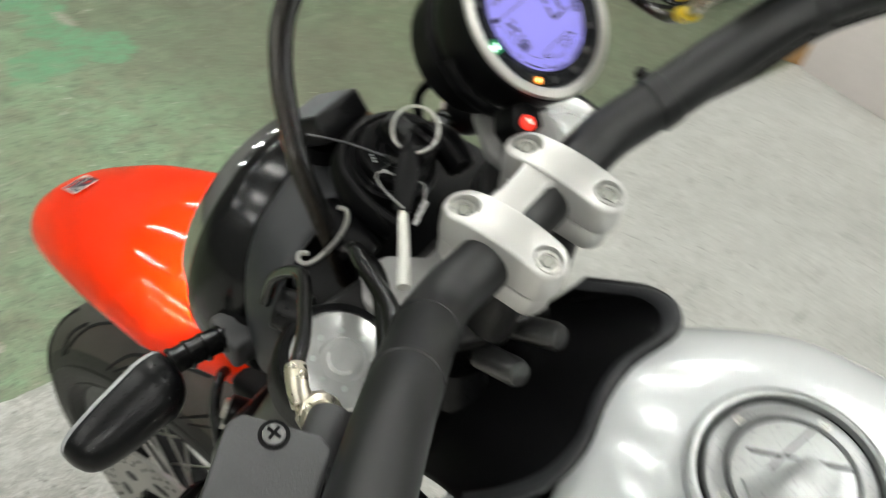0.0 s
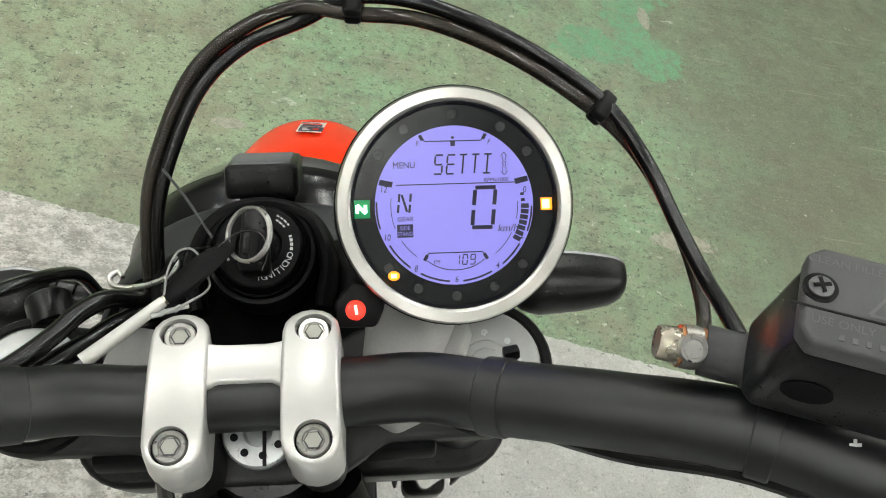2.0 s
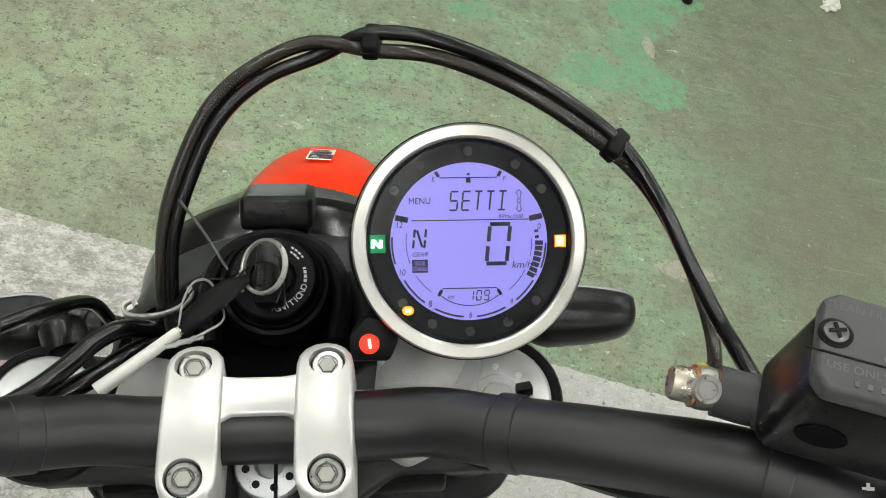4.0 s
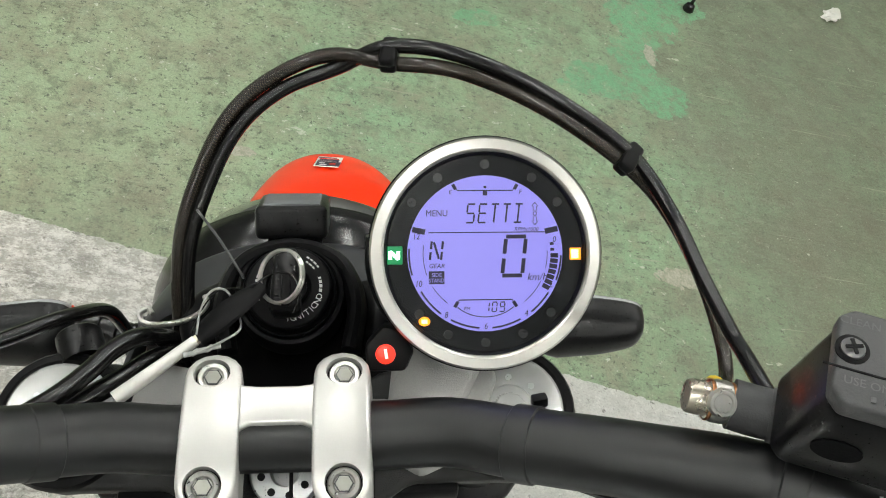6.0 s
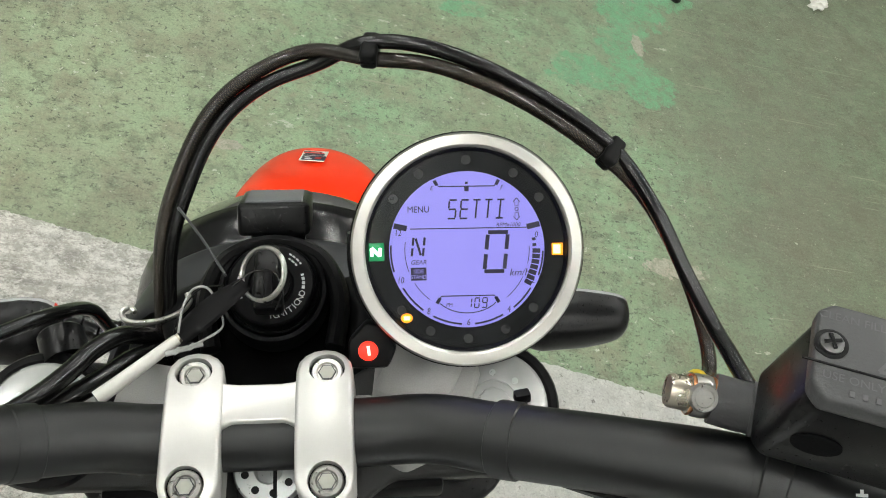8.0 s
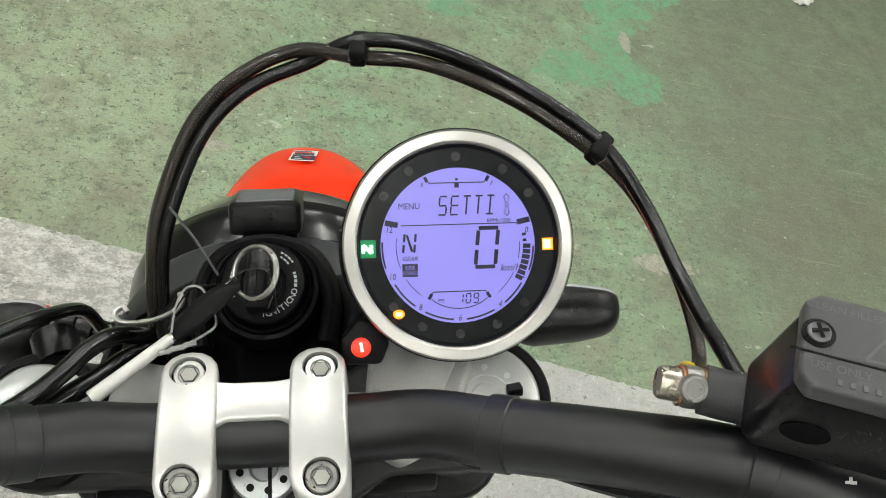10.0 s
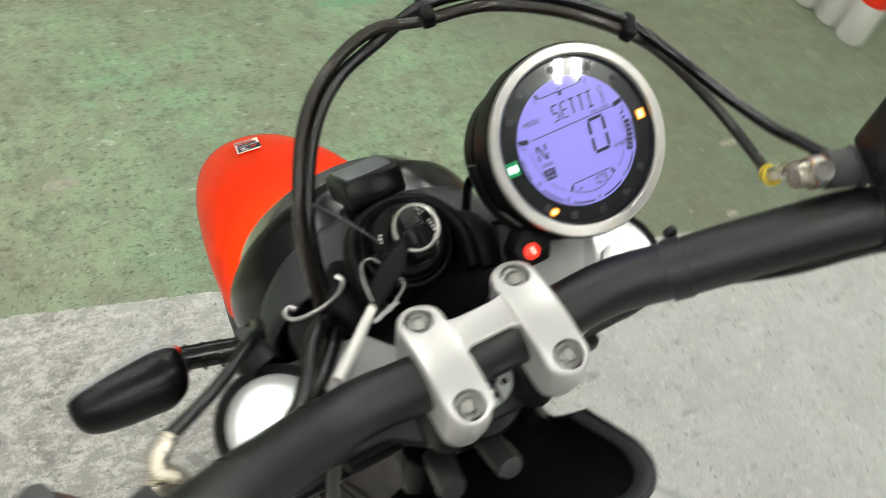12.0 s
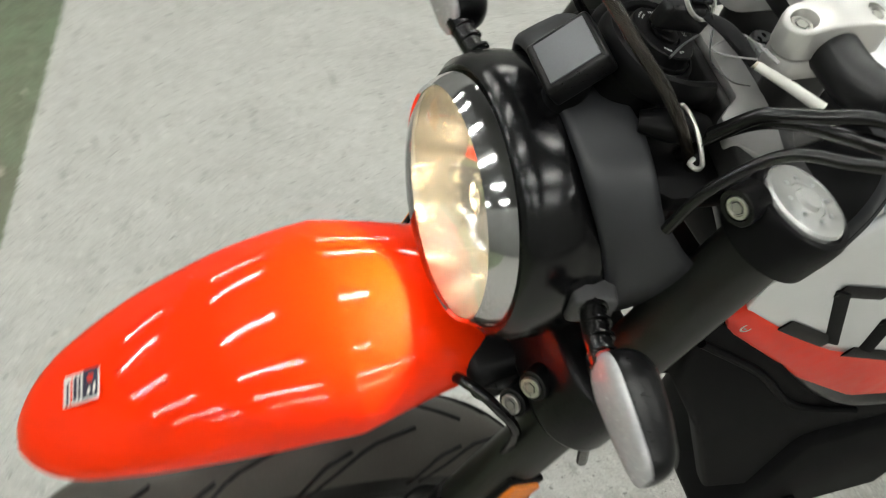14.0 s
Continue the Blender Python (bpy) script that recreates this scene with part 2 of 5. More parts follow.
M_CAPSILVER = surface("filler_cap_silver", (0.36, 0.37, 0.37), 0.30, 0.6, grain=500, var=0.06)
M_SCREW = surface("dark_zinc_screw", (0.13, 0.13, 0.13), 0.35, 0.9, grain=400, var=0.1)
M_BLOCK = surface("grey_sensor_face", (0.13, 0.134, 0.145), 0.5, 0.0, grain=900, var=0.1, bump=0.05)
M_UNLIT = surface("unlit_lamp_grey", (0.022, 0.0225, 0.023), 0.3, 0.0, grain=200, var=0.2)
M_ALU = surface("machined_aluminium", (0.85, 0.85, 0.84), 0.25, 0.70, grain=150, var=0.05, rv=0.06)
M_STEEL = surface("zinc_steel", (0.56, 0.55, 0.52), 0.30, 0.95, grain=600, var=0.12, bump=0.05)
M_BRASS = surface("nickel_fitting", (0.62, 0.57, 0.47), 0.28, 0.9, grain=120, var=0.08)
M_COPPER = surface("copper_washer", (0.55, 0.25, 0.11), 0.3, 0.95, grain=500, var=0.1)
M_CHROME = surface("chrome", (0.86, 0.86, 0.87), 0.06, 1.0, grain=100, var=0.02)
# Chrome with its base lowered: the ring's dark reflections are put into the colour.
M_RINGCHROME = surface("toned_chrome", (0.62, 0.62, 0.63), 0.10, 1.0, grain=100, var=0.03, rv=0.03)
M_DEEP = surface("deep_black_plastic", (0.0035, 0.0035, 0.004), 0.6, 0.0, grain=900, var=0.3, bump=0.1, spec=0.04)
M_BEZEL = surface("brushed_bezel", (0.56, 0.55, 0.515), 0.32, 0.9, grain=60, var=0.02, rv=0.03)
M_ORANGE = surface("orange_red_lacquer", (0.97, 0.032, 0.0015), 0.5, 0.0, grain=30, var=0.03, coat=0.8, spec=0.03)
M_LID = surface("grey_cast_lid", (0.058, 0.058, 0.060), 0.5, 0.0, grain=900, var=0.12, bump=0.25, spec=0.4)
M_UNTIE = surface("clear_grey_nylon", (0.30, 0.30, 0.29), 0.4, 0.0, grain=300, var=0.1)
M_TANK = surface("silver_grey_lacquer", (0.78, 0.80, 0.81), 0.24, 0.15, grain=1600, var=0.03, coat=1.0)
M_RED = surface("red_lacquer", (0.80, 0.030, 0.006), 0.45, 0.0, grain=60, var=0.06, coat=0.15, spec=0.3)
M_AMBER = surface("amber_reflector", (0.75, 0.20, 0.02), 0.25, 0.0, grain=1200, var=0.2, coat=0.4)
M_WHITE = surface("white_plastic", (0.74, 0.73, 0.68), 0.4, 0.0, grain=200, var=0.05)
M_YELLOW = surface("yellow_sleeve", (0.80, 0.58, 0.03), 0.45, 0.0, grain=200, var=0.08)
M_PRINT = surface("white_print", (0.70, 0.70, 0.68), 0.5, 0.0, grain=900, var=0.08)
M_GREYPRINT = surface("grey_print", (0.080, 0.080, 0.083), 0.5, 0.0, grain=900, var=0.08)
M_INK = surface("display_ink", (0.012, 0.010, 0.035), 0.4, 0.0, grain=200, var=0.1)
M_FACE = surface("dial_face_black", (0.014, 0.015, 0.016), 0.16, 0.0, grain=90, var=0.5, coat=0.8, stain=60)
M_DISC = surface("brake_disc_steel", (0.40, 0.39, 0.37), 0.40, 0.75, grain=300, var=0.12)
M_LCD = glow("backlit_display", (0.335, 0.310, 0.90), 0.74, 0.25)
M_GREEN = glow("green_lamp", (0.0, 0.17, 0.05), 1.0)
M_GREENW = glow("green_lamp_core", (0.55, 1.0, 0.70), 3)
M_AMBERL = glow("amber_lamp", (1.0, 0.30, 0.01), 1.3)
M_AMBERW = glow("amber_lamp_core", (1.0, 0.72, 0.25), 3)
M_REDL = glow("red_lamp", (0.95, 0.035, 0.015), 1.2)
M_REDW = glow("red_lamp_core", (1.0, 0.45, 0.38), 2.2)
M_BULB = glow("headlamp_bulb", (1.0, 0.84, 0.58), 1700)
M_GLASS = glass("clear_glass")
M_LENS = surface("frosted_signal_lens", (0.42, 0.42, 0.43), 0.25, 0.0, grain=250, var=0.15, coat=0.6)
M_CARD = surface("brown_cardboard", (0.45, 0.25, 0.10), 0.75, 0.0, grain=120, var=0.12, bump=0.2)
M_FOAM = surface("pale_painted_board", (0.66, 0.61, 0.59), 0.7, 0.0, grain=80, var=0.06, bump=0.2)


def braid_material():
    m, nt, b = nodes_of("braided_hose")
    tc = nt.nodes.new("ShaderNodeTexCoord")
    out = []
    for sgn in (1, -1):
        mp = nt.nodes.new("ShaderNodeMapping")
        mp.inputs["Rotation"].default_value = (0.6 * sgn, 0.5, 0.8 * sgn)
        nt.links.new(tc.outputs["Object"], mp.inputs[0])
        w = nt.nodes.new("ShaderNodeTexWave")
        w.inputs["Scale"].default_value, w.inputs["Distortion"].default_value = 400, 0.2
        nt.links.new(mp.outputs[0], w.inputs["Vector"])
        out.append(w.outputs["Color"])
    k = mix(nt, 1.0, out[0], out[1], "MULTIPLY")
    nt.links.new(ramp(nt, k, [(0.15, (0.004, 0.0035, 0.003)), (0.6, (0.060, 0.045, 0.029))]), b.inputs["Base Color"])
    b.inputs["Roughness"].default_value, b.inputs["Metallic"].default_value = 0.25, 0.5
    b.inputs["Coat Weight"].default_value = 0.4
    bn = nt.nodes.new("ShaderNodeBump")
    bn.inputs["Strength"].default_value, bn.inputs["Distance"].default_value = 0.5, 0.0005
    nt.links.new(k, bn.inputs["Height"])
    nt.links.new(bn.outputs[0], b.inputs["Normal"])
    return m


M_BRAID = braid_material()

# ---------------------------------------------------------------- mesh tools


def part(name, bm, material, parent=None, label="", smooth=35):
    me = bpy.data.meshes.new(name)
    bmesh.ops.recalc_face_normals(bm, faces=bm.faces)
    bm.to_mesh(me)
    bm.free()
    me.materials.append(material)
    if smooth:
        for p in me.polygons:
            p.use_smooth = True
        me.set_sharp_from_angle(angle=radians(smooth))
    ob = new(name, me)
    if parent:
        ob.parent = parent
    if label:
        tagged(ob, label)
    return ob


def basis(c, n, up=(0, 0, 1)):
    """A frame at c whose z runs along n, its y as near to up as can be."""
    z = Vector(n).normalized()
    y = Vector(up) - z * Vector(up).dot(z)
    y.normalize()
    x = y.cross(z)
    m = Matrix((x, y, z)).transposed().to_4x4()
    m.translation = c
    return m


def lathe(profile, m=None, n=48, bm=None):
    bm = bm or bmesh.new()
    m = m or Matrix()
    rings = []
    for r, h in profile:
        if r < 1e-6:
            rings.append([bm.verts.new(m @ Vector((0, 0, h)))])
        else:
            rings.append([bm.verts.new(m @ Vector((r * math.cos(2 * math.pi * i / n), r * math.sin(2 * math.pi * i / n), h))) for i in range(n)])
    for a, b in zip(rings, rings[1:]):
        for i in range(n):
            j = (i + 1) % n
            if len(a) == 1 and len(b) == 1:
                continue
            if len(a) == 1:
                bm.faces.new((a[0], b[i], b[j]))
            elif len(b) == 1:
                bm.faces.new((a[i], a[j], b[0]))
            else:
                bm.faces.new((a[i], a[j], b[j], b[i]))
    return bm


def smooth_path(pts, per=8):
    P = [Vector(p) for p in pts]
    P = [P[0] * 2 - P[1]] + P + [P[-1] * 2 - P[-2]]
    out = []
    for i in range(1, len(P) - 2):
        a, b, c, d = P[i - 1:i + 3]
        for k in range(per):
            t = k / per
            out.append(0.5 * ((2 * b) + (c - a) * t + (2 * a - 5 * b + 4 * c - d) * t * t + (3 * b - a - 3 * c + d) * t ** 3))
    out.append(P[-2])
    return out


def sweep(pts, r, n=12, per=8, bm=None, flat=None):
    """A round tube through pts; r a radius or a function of 0..1; flat: (a, b) scales of its section."""
    bm = bm or bmesh.new()
    path = smooth_path(pts, per) if per > 1 else [Vector(p) for p in pts]
    up = None
    rings = []
    L = len(path) - 1
    for i, p in enumerate(path):
        t = (path[min(i + 1, L)] - path[max(i - 1, 0)]).normalized()
        if up is None:
            up = t.orthogonal().normalized() if abs(t.z) > 0.9 else Vector((0, 0, 1))
        up = (up - t * up.dot(t)).normalized()
        side = t.cross(up)
        rr = r(i / L) if callable(r) else r
        fa, fb = flat or (1, 1)
        rings.append([bm.verts.new(p + (up * math.cos(2 * math.pi * k / n) * fa + side * math.sin(2 * math.pi * k / n) * fb) * rr) for k in range(n)])
    for a, b in zip(rings, rings[1:]):
        for k in range(n):
            j = (k + 1) % n
            bm.faces.new((a[k], a[j], b[j], b[k]))
    bm.faces.new(rings[0])
    bm.faces.new(list(reversed(rings[-1])))
    return bm


def bevelled(bm, width, segments=2):
    if width > 0:
        bmesh.ops.remove_doubles(bm, verts=bm.verts, dist=1e-6)
        bmesh.ops.bevel(bm, geom=[e for e in bm.edges if len(e.link_faces) == 2 and e.calc_face_angle(0) > 0.5], offset=width, segments=segments,
                        profile=0.5, affect="EDGES", clamp_overlap=True)
    return bm


def rbox(sx, sy, sz, bevel=0.001, m=None, segments=2):
    bm = bmesh.new()
    bmesh.ops.create_cube(bm, size=1, matrix=Matrix.Diagonal((sx, sy, sz, 1)))
    bevelled(bm, bevel, segments)
    if m:
        bm.transform(m)
    return bm


def plate(outline, z0, z1, bevel=0.001, m=None, segments=2):
    """An extruded outline in the plane of x and y."""
    bm = bmesh.new()
    lo = [bm.verts.new((x, y, z0)) for x, y in outline]
    hi = [bm.verts.new((x, y, z1)) for x, y in outline]
    bm.faces.new(list(reversed(lo)))
    bm.faces.new(hi)
    for i in range(len(lo)):
        j = (i + 1) % len(lo)
        bm.faces.new((lo[i], lo[j], hi[j], hi[i]))
    bmesh.ops.recalc_face_normals(bm, faces=bm.faces)
    bevelled(bm, bevel, segments)
    if m:
        bm.transform(m)
    return bm


def arc(cx, cy, r, a0, a1, n=10, ry=None):
    return [(cx + r * math.cos(radians(a0 + (a1 - a0) * i / n)), cy + (ry or r) * math.sin(radians(a0 + (a1 - a0) * i / n))) for i in range(n + 1)]


def skin(rings, closed=True, caps=True):
    bm = bmesh.new()
    R = [[bm.verts.new(p) for p in ring] for ring in rings]
    n = len(R[0])
    for a, b in zip(R, R[1:]):
        for k in range(n if closed else n - 1):
            j = (k + 1) % n
            bm.faces.new((a[k], a[j], b[j], b[k]))
    if caps and closed:
        bm.faces.new(R[0])
        bm.faces.new(list(reversed(R[-1])))
    return bm


def band(curve, width, m, thick=0.0003):
    """A flat line of a width along a curve in m's plane of x and y."""
    bm = bmesh.new()
    P = [Vector((x, y, 0)) for x, y in curve]
    rows = []
    for i, p in enumerate(P):
        t = (P[min(i + 1, len(P) - 1)] - P[max(i - 1, 0)]).normalized()
        s = Vector((-t.y, t.x, 0)) * width / 2
        rows.append([bm.verts.new(m @ (p + s + Vector((0, 0, thick)))), bm.verts.new(m @ (p - s + Vector((0, 0, thick))))])
    for a, b in zip(rows, rows[1:]):
        bm.faces.new((a[0], a[1], b[1], b[0]))
    return bm


def joined(*bms):
    """All the given meshes in one."""
    out = bms[0]
    for other in bms[1:]:
        me = bpy.data.meshes.new("tmp")
        other.to_mesh(me)
        other.free()
        out.from_mesh(me)
        bpy.data.meshes.remove(me)
    return out


def lettering(name, words, size, m, material, parent, align="CENTER", shear=0.0, squeeze=1.0, bold=0.0):
    cu = bpy.data.curves.new(name, "FONT")
    cu.body, cu.size, cu.align_x, cu.align_y, cu.shear = words, size, align, "CENTER", shear
    cu.resolution_u, cu.offset = 3, size * bold
    tmp = new(name, cu)
    bpy.context.view_layer.update()
    me = bpy.data.meshes.new_from_object(tmp.evaluated_get(bpy.context.evaluated_depsgraph_get()))
    bpy.data.objects.remove(tmp)
    bpy.data.curves.remove(cu)
    me.transform(m @ Matrix.Diagonal((squeeze, 1, 1, 1)))
    me.materials.clear()
    me.materials.append(material)
    ob = new(name, me)
    ob.parent = parent
    return ob

# ---------------------------------------------------------------- the workshop


def slab(name, x0, x1, y0, y1, z0, z1, material, label, category):
    bm = bmesh.new()
    bmesh.ops.create_cube(bm, size=1, matrix=Matrix.LocRotScale(((x0 + x1) / 2, (y0 + y1) / 2, (z0 + z1) / 2), None, (x1 - x0, y1 - y0, z1 - z0)))
    return tagged(part(name, bm, material, smooth=0), label, category, kind="structure")


slab("floor", -4.0, 4.2, -4.0, 5.0, -0.12, 0.0, M_FLOOR, "grey concrete workshop floor with a worn green painted area", "floor")
slab("wall_north", -4.0, 4.2, 5.0, 5.15, -0.12, 3.2, M_WALL, "plain grey painted workshop wall", "wall")
slab("wall_south", -4.0, 4.2, -4.15, -4.0, -0.12, 3.2, M_WALL, "plain grey painted workshop wall", "wall")
slab("wall_west", -4.15, -4.0, -4.15, 5.15, -0.12, 3.2, M_WALL, "plain grey painted workshop wall", "wall")
slab("wall_east", 4.2, 4.35, -4.15, 5.15, -0.12, 3.2, M_WALL, "plain grey painted workshop wall", "wall")
slab("ceiling", -4.15, 4.35, -4.15, 5.15, 3.2, 3.3, M_CEIL, "dark grey painted workshop ceiling", "ceiling")


def tube_light():
    base = new("fluorescent_light")
    part("housing", rbox(0.10, 1.26, 0.04, 0.006, pose(0, 0, 0.0)), M_WHITE, base)
    for x in (-0.03, 0.03):
        part("lamp_tube", sweep([(x, -0.58, -0.045), (x, 0.58, -0.045)], 0.0095, 10, 1), M_TUBE, base)
        for y in (-0.595, 0.595):
            part("lamp_holder", rbox(0.03, 0.02, 0.05, 0.003, pose(x, y, -0.035)), M_WHITE, base)
    return tagged(base, "white ceiling fixture with two lit fluorescent tubes", "ceiling light", "ceiling lights")


first = tube_light()
spots = [(x, y, 3.17) for y in (-3.0, -0.75, 1.5, 3.75) for x in (-3.2, -1.9, -0.6, 0.7, 2.0, 3.3)]
first.matrix_basis = pose(*spots[0])
for sx, sy, sz in spots[1:]:
    copy_thing(first, pose(sx, sy, sz))

# ---------------------------------------------------------------- the motorcycle (x right, y ahead along the fork, z up its lean)
bike = new("motorcycle")
bike.matrix_basis = pose(0.2872, 0, 0, 0, -14.9, 0)
tagged(bike, "orange and silver motorcycle leaning on its side stand", "motorcycle")

RAKE = Vector((0, -0.3057, 0.9521))          # up along the fork
BACK = Vector((0, 0.9521, 0.3057))           # ahead, square to the fork


def mirrored(pts):
    return [(-x, y, z) for x, y, z in pts]


# ---- handlebar
BAR_Y, BAR_Z = 0.003, 1.1030
half = [(0.0, BAR_Y, BAR_Z), (0.045, BAR_Y, BAR_Z), (0.075, 0.0005, 1.1095), (0.107, -0.0125, 1.1225), (0.15, -0.0292, 1.1399), (0.197, -0.0473, 1.1539), (0.25, -0.0778, 1.1614),
        (0.30, -0.1075, 1.1664), (0.36, -0.141, 1.170), (0.40, -0.163, 1.171)]
left = [(0.0, BAR_Y, BAR_Z), (0.045, BAR_Y, BAR_Z), (0.070, 0.0035, 1.1060), (0.096, -0.0031, 1.1166), (0.146, -0.0256, 1.1551), (0.19, -0.0468, 1.1825), (0.25, -0.0772, 1.208),
        (0.30, -0.1032, 1.2188), (0.36, -0.133, 1.224), (0.40, -0.155, 1.225)]
path = mirrored(left[:0:-1]) + half
bar = part("handlebar", sweep(path, 0.0153, 24, 8), M_BAR, bike, "black tapered handlebar")


def collar(x0, x1, r, name="bar_sleeve", mat=M_BAR, sign=1):
    """A sleeve round the bar between two distances from its middle."""
    fine = smooth_path(half if sign > 0 else left, 80)
    seg = [p for p in fine if x0 <= p.x <= x1]
    seg = seg[::max(1, len(seg) // 40)]
    seg = [Vector((p.x * sign, p.y, p.z)) for p in seg]
    return part(name, sweep(seg, lambda t: r * (0.965 if t in (0, 1) else 1), 24, 1), mat, bar)


for sgn in (1, -1):
    collar(0.107 if sgn > 0 else 0.094, 0.1965 if sgn > 0 else 0.40, 0.0159, sign=sgn)
collar(0.1965, 0.2060, 0.0170, "clamp_ring", M_BAR)
collar(0.2065, 0.4000, 0.0150, "lever_clamp", M_BAR)
for a in (0, 90):
    part("lever_mark", rbox(0.0042, 0.0012, 0.0004, 0, basis((0.2252, -0.0622, 1.1736), (-0.24, -0.49, 0.84), (0.2, 0.8, 0.5)) @ pose(0, 0, 0.0003, 0, 0, a + 10)), M_PRINT, bar)
collar(0.143, 0.147, 0.0164, "band", M_BAR, sign=-1)
collar(0.0925, 0.1035, 0.0164, "band", M_BAR, sign=-1)
collar(0.1010, 0.1110, 0.0168, "band", M_BAR, sign=1)
for sgn in (1, -1):
    g = [Vector((sgn * x, y, z)) for x, y, z in (((0.315, -0.116, 1.168), (0.36, -0.141, 1.170), (0.44, -0.185, 1.172)) if sgn > 0 else ((0.315, -0.111, 1.2205), (0.36, -0.133, 1.224), (0.44, -0.177, 1.225)))]
    part("grip", sweep(g, 0.0172, 20, 10), M_RUBBER, bar, "black rubber grip")
# zip tie stub and speck marks
part("cable_tie", joined(rbox(0.0085, 0.0075, 0.004, 0.0012, pose(0.1110, -0.001, 1.1275, -20, -12, 10)), rbox(0.007, 0.005, 0.005, 0.001, pose(0.1130, 0.006, 1.1270, -20, 0, 10))), M_PLASTIC, bar)

under = [Vector(p) + Vector((0, -0.0135, -0.0085)) for p in half[3:8]]
under[0] += Vector((0, 0.008, 0.002))
part("bar_cable", sweep(under, 0.0042, 10, 6), M_RUBBER, bar, "thin black cable along the bar")

# ---- bar clamps


def stadium(hw, hl, n=8):
    return arc(0, hl - hw, hw, 0, 180, n) + arc(0, -(hl - hw), hw, 180, 360, n)


def hex_bolt(parent, m, r=0.0080, mat=M_STEEL):
    head = part("bolt", lathe([(0, -0.004), (r, -0.004), (r, 0.0002), (r * 0.92, 0.0010), (r * 0.68, 0.0010), (r * 0.60, 0.0002), (0, 0.0002)], m, 28), mat, parent)
    # Flat dark hex under a paler one: recess shade put into the colour.
    part("socket_edge", lathe([(r * 0.60, 0.0003), (r * 0.58, 0.0006), (0, 0.0006)], m, 6), M_GREYPL, head)
    part("hex_socket", lathe([(r * 0.50, 0.0006), (r * 0.50, 0.0008), (0, 0.0008)], m, 6), M_BOLT, head)
    return head


clamp = part("bar_clamp", plate([(-0.018, 0.0215), (-0.0145, 0.0197), (-0.009, 0.0190), (0.009, 0.0190), (0.0145, 0.0197), (0.018, 0.0215), (0.018, -0.0045), (0.0155, -0.0008), (0.0115, 0.0014), (-0.0115, 0.0014), (-0.0155, -0.0008), (-0.018, -0.0045)], 1.1095, 1.1212, 0.0022, None, 3), M_SILVER, bike, "silver handlebar clamp with a bridge")


def bored(ob, cutters):
    """The mesh with round holes cut into it."""
    tools = [part("bore", c, M_SILVER, ob.parent) for c in cutters]
    for c in tools:
        md = ob.modifiers.new("bore", "BOOLEAN")
        md.operation, md.object, md.solver = "DIFFERENCE", c, "EXACT"
    bpy.context.view_layer.update()
    me = bpy.data.meshes.new_from_object(ob.evaluated_get(bpy.context.evaluated_depsgraph_get()))
    ob.modifiers.clear()
    ob.data = me
    me.set_sharp_from_angle(angle=radians(35))
    for c in tools:
        bpy.data.objects.remove(c)


for sgn in (1, -1):
    x = 0.0289 * sgn
    up = plate(stadium(0.0124, 0.0380), 0.0, 0.0205, 0.0020, pose(x, 0, 1.0985), 3)
    for k in range(-7, 8):
        bmesh.ops.bisect_plane(up, geom=up.verts[:] + up.edges[:] + up.faces[:], plane_co=(0, 0.0052 * k, 0), plane_no=(0, 1, 0))
    for v in up.verts:
        if v.co.y < -0.02:
            v.co.y = -0.02 + (v.co.y + 0.02) * 0.90
        if v.co.z > 1.105:
            v.co.z += 0.0050 - 0.0070 * (v.co.y / 0.038) ** 2
            v.co.x += -0.0010 * sgn * (v.co.z - 1.1) / 0.02
    jaw = part("upper_jaw", up, M_SILVER, clamp)
    low = plate(stadium(0.0122, 0.0370), 0.0, 0.016, 0.002, pose(x, 0, 1.0818))
    for v in low.verts:
        if v.co.y < -0.015:
            v.co.y = -0.015 + (v.co.y + 0.015) * 0.78
    part("lower_jaw", low, M_SILVER, clamp)
    part("riser", plate(stadium(0.0115, 0.022), 0.0, 0.045, 0.002, pose(x, 0.004, 1.0378)), M_CASTDARK, clamp)
    bores = []
    for y, sink in ((0.0262, 0.0046), (-0.0262, 0.0024)):
        m = basis((x, y, 1.1207), (0, -0.02 if y > 0 else -0.14, 1))
        bores.append(lathe([(0, -0.0075), (0.0080, -0.0075), (0.0080, 0.006), (0, 0.006)], m, 32))
        head = m @ Matrix.Translation((0, 0, -sink))
        hex_bolt(clamp, head, 0.0070)
        # Added dark ring fills the bore and stands for the shade in it.
        part("bolt_seat", lathe([(0.0078, -0.0040), (0.0078, -0.0016), (0.0068, -0.0016), (0.0068, -0.0040)], head, 28), M_PLASTIC, clamp)
    bored(jaw, bores)
NUT = basis((0, 0.0062, 1.0560), RAKE)
nut = part("split_nut", lathe([(0, 0.0), (0.0168, 0.0), (0.0168, 0.0095), (0.0158, 0.0108), (0.0070, 0.0108), (0.0060, 0.004), (0, 0.004)], NUT, 40), M_CAPSILVER, bike, "round aluminium steering stem nut")
for k in range(8):
    a = 2 * math.pi * k / 8 + 0.2
    part("nut_hole", lathe([(0.0019, 0), (0.0019, 0.0003), (0, 0.0003)], NUT @ Matrix.Translation((0.0112 * math.cos(a), 0.0112 * math.sin(a), 0.0109)), 12), M_PLASTIC, nut)
part("nut_slot", rbox(0.0018, 0.032, 0.0006, 0, NUT @ pose(0.003, 0, 0.0109)), M_PLASTIC, nut)

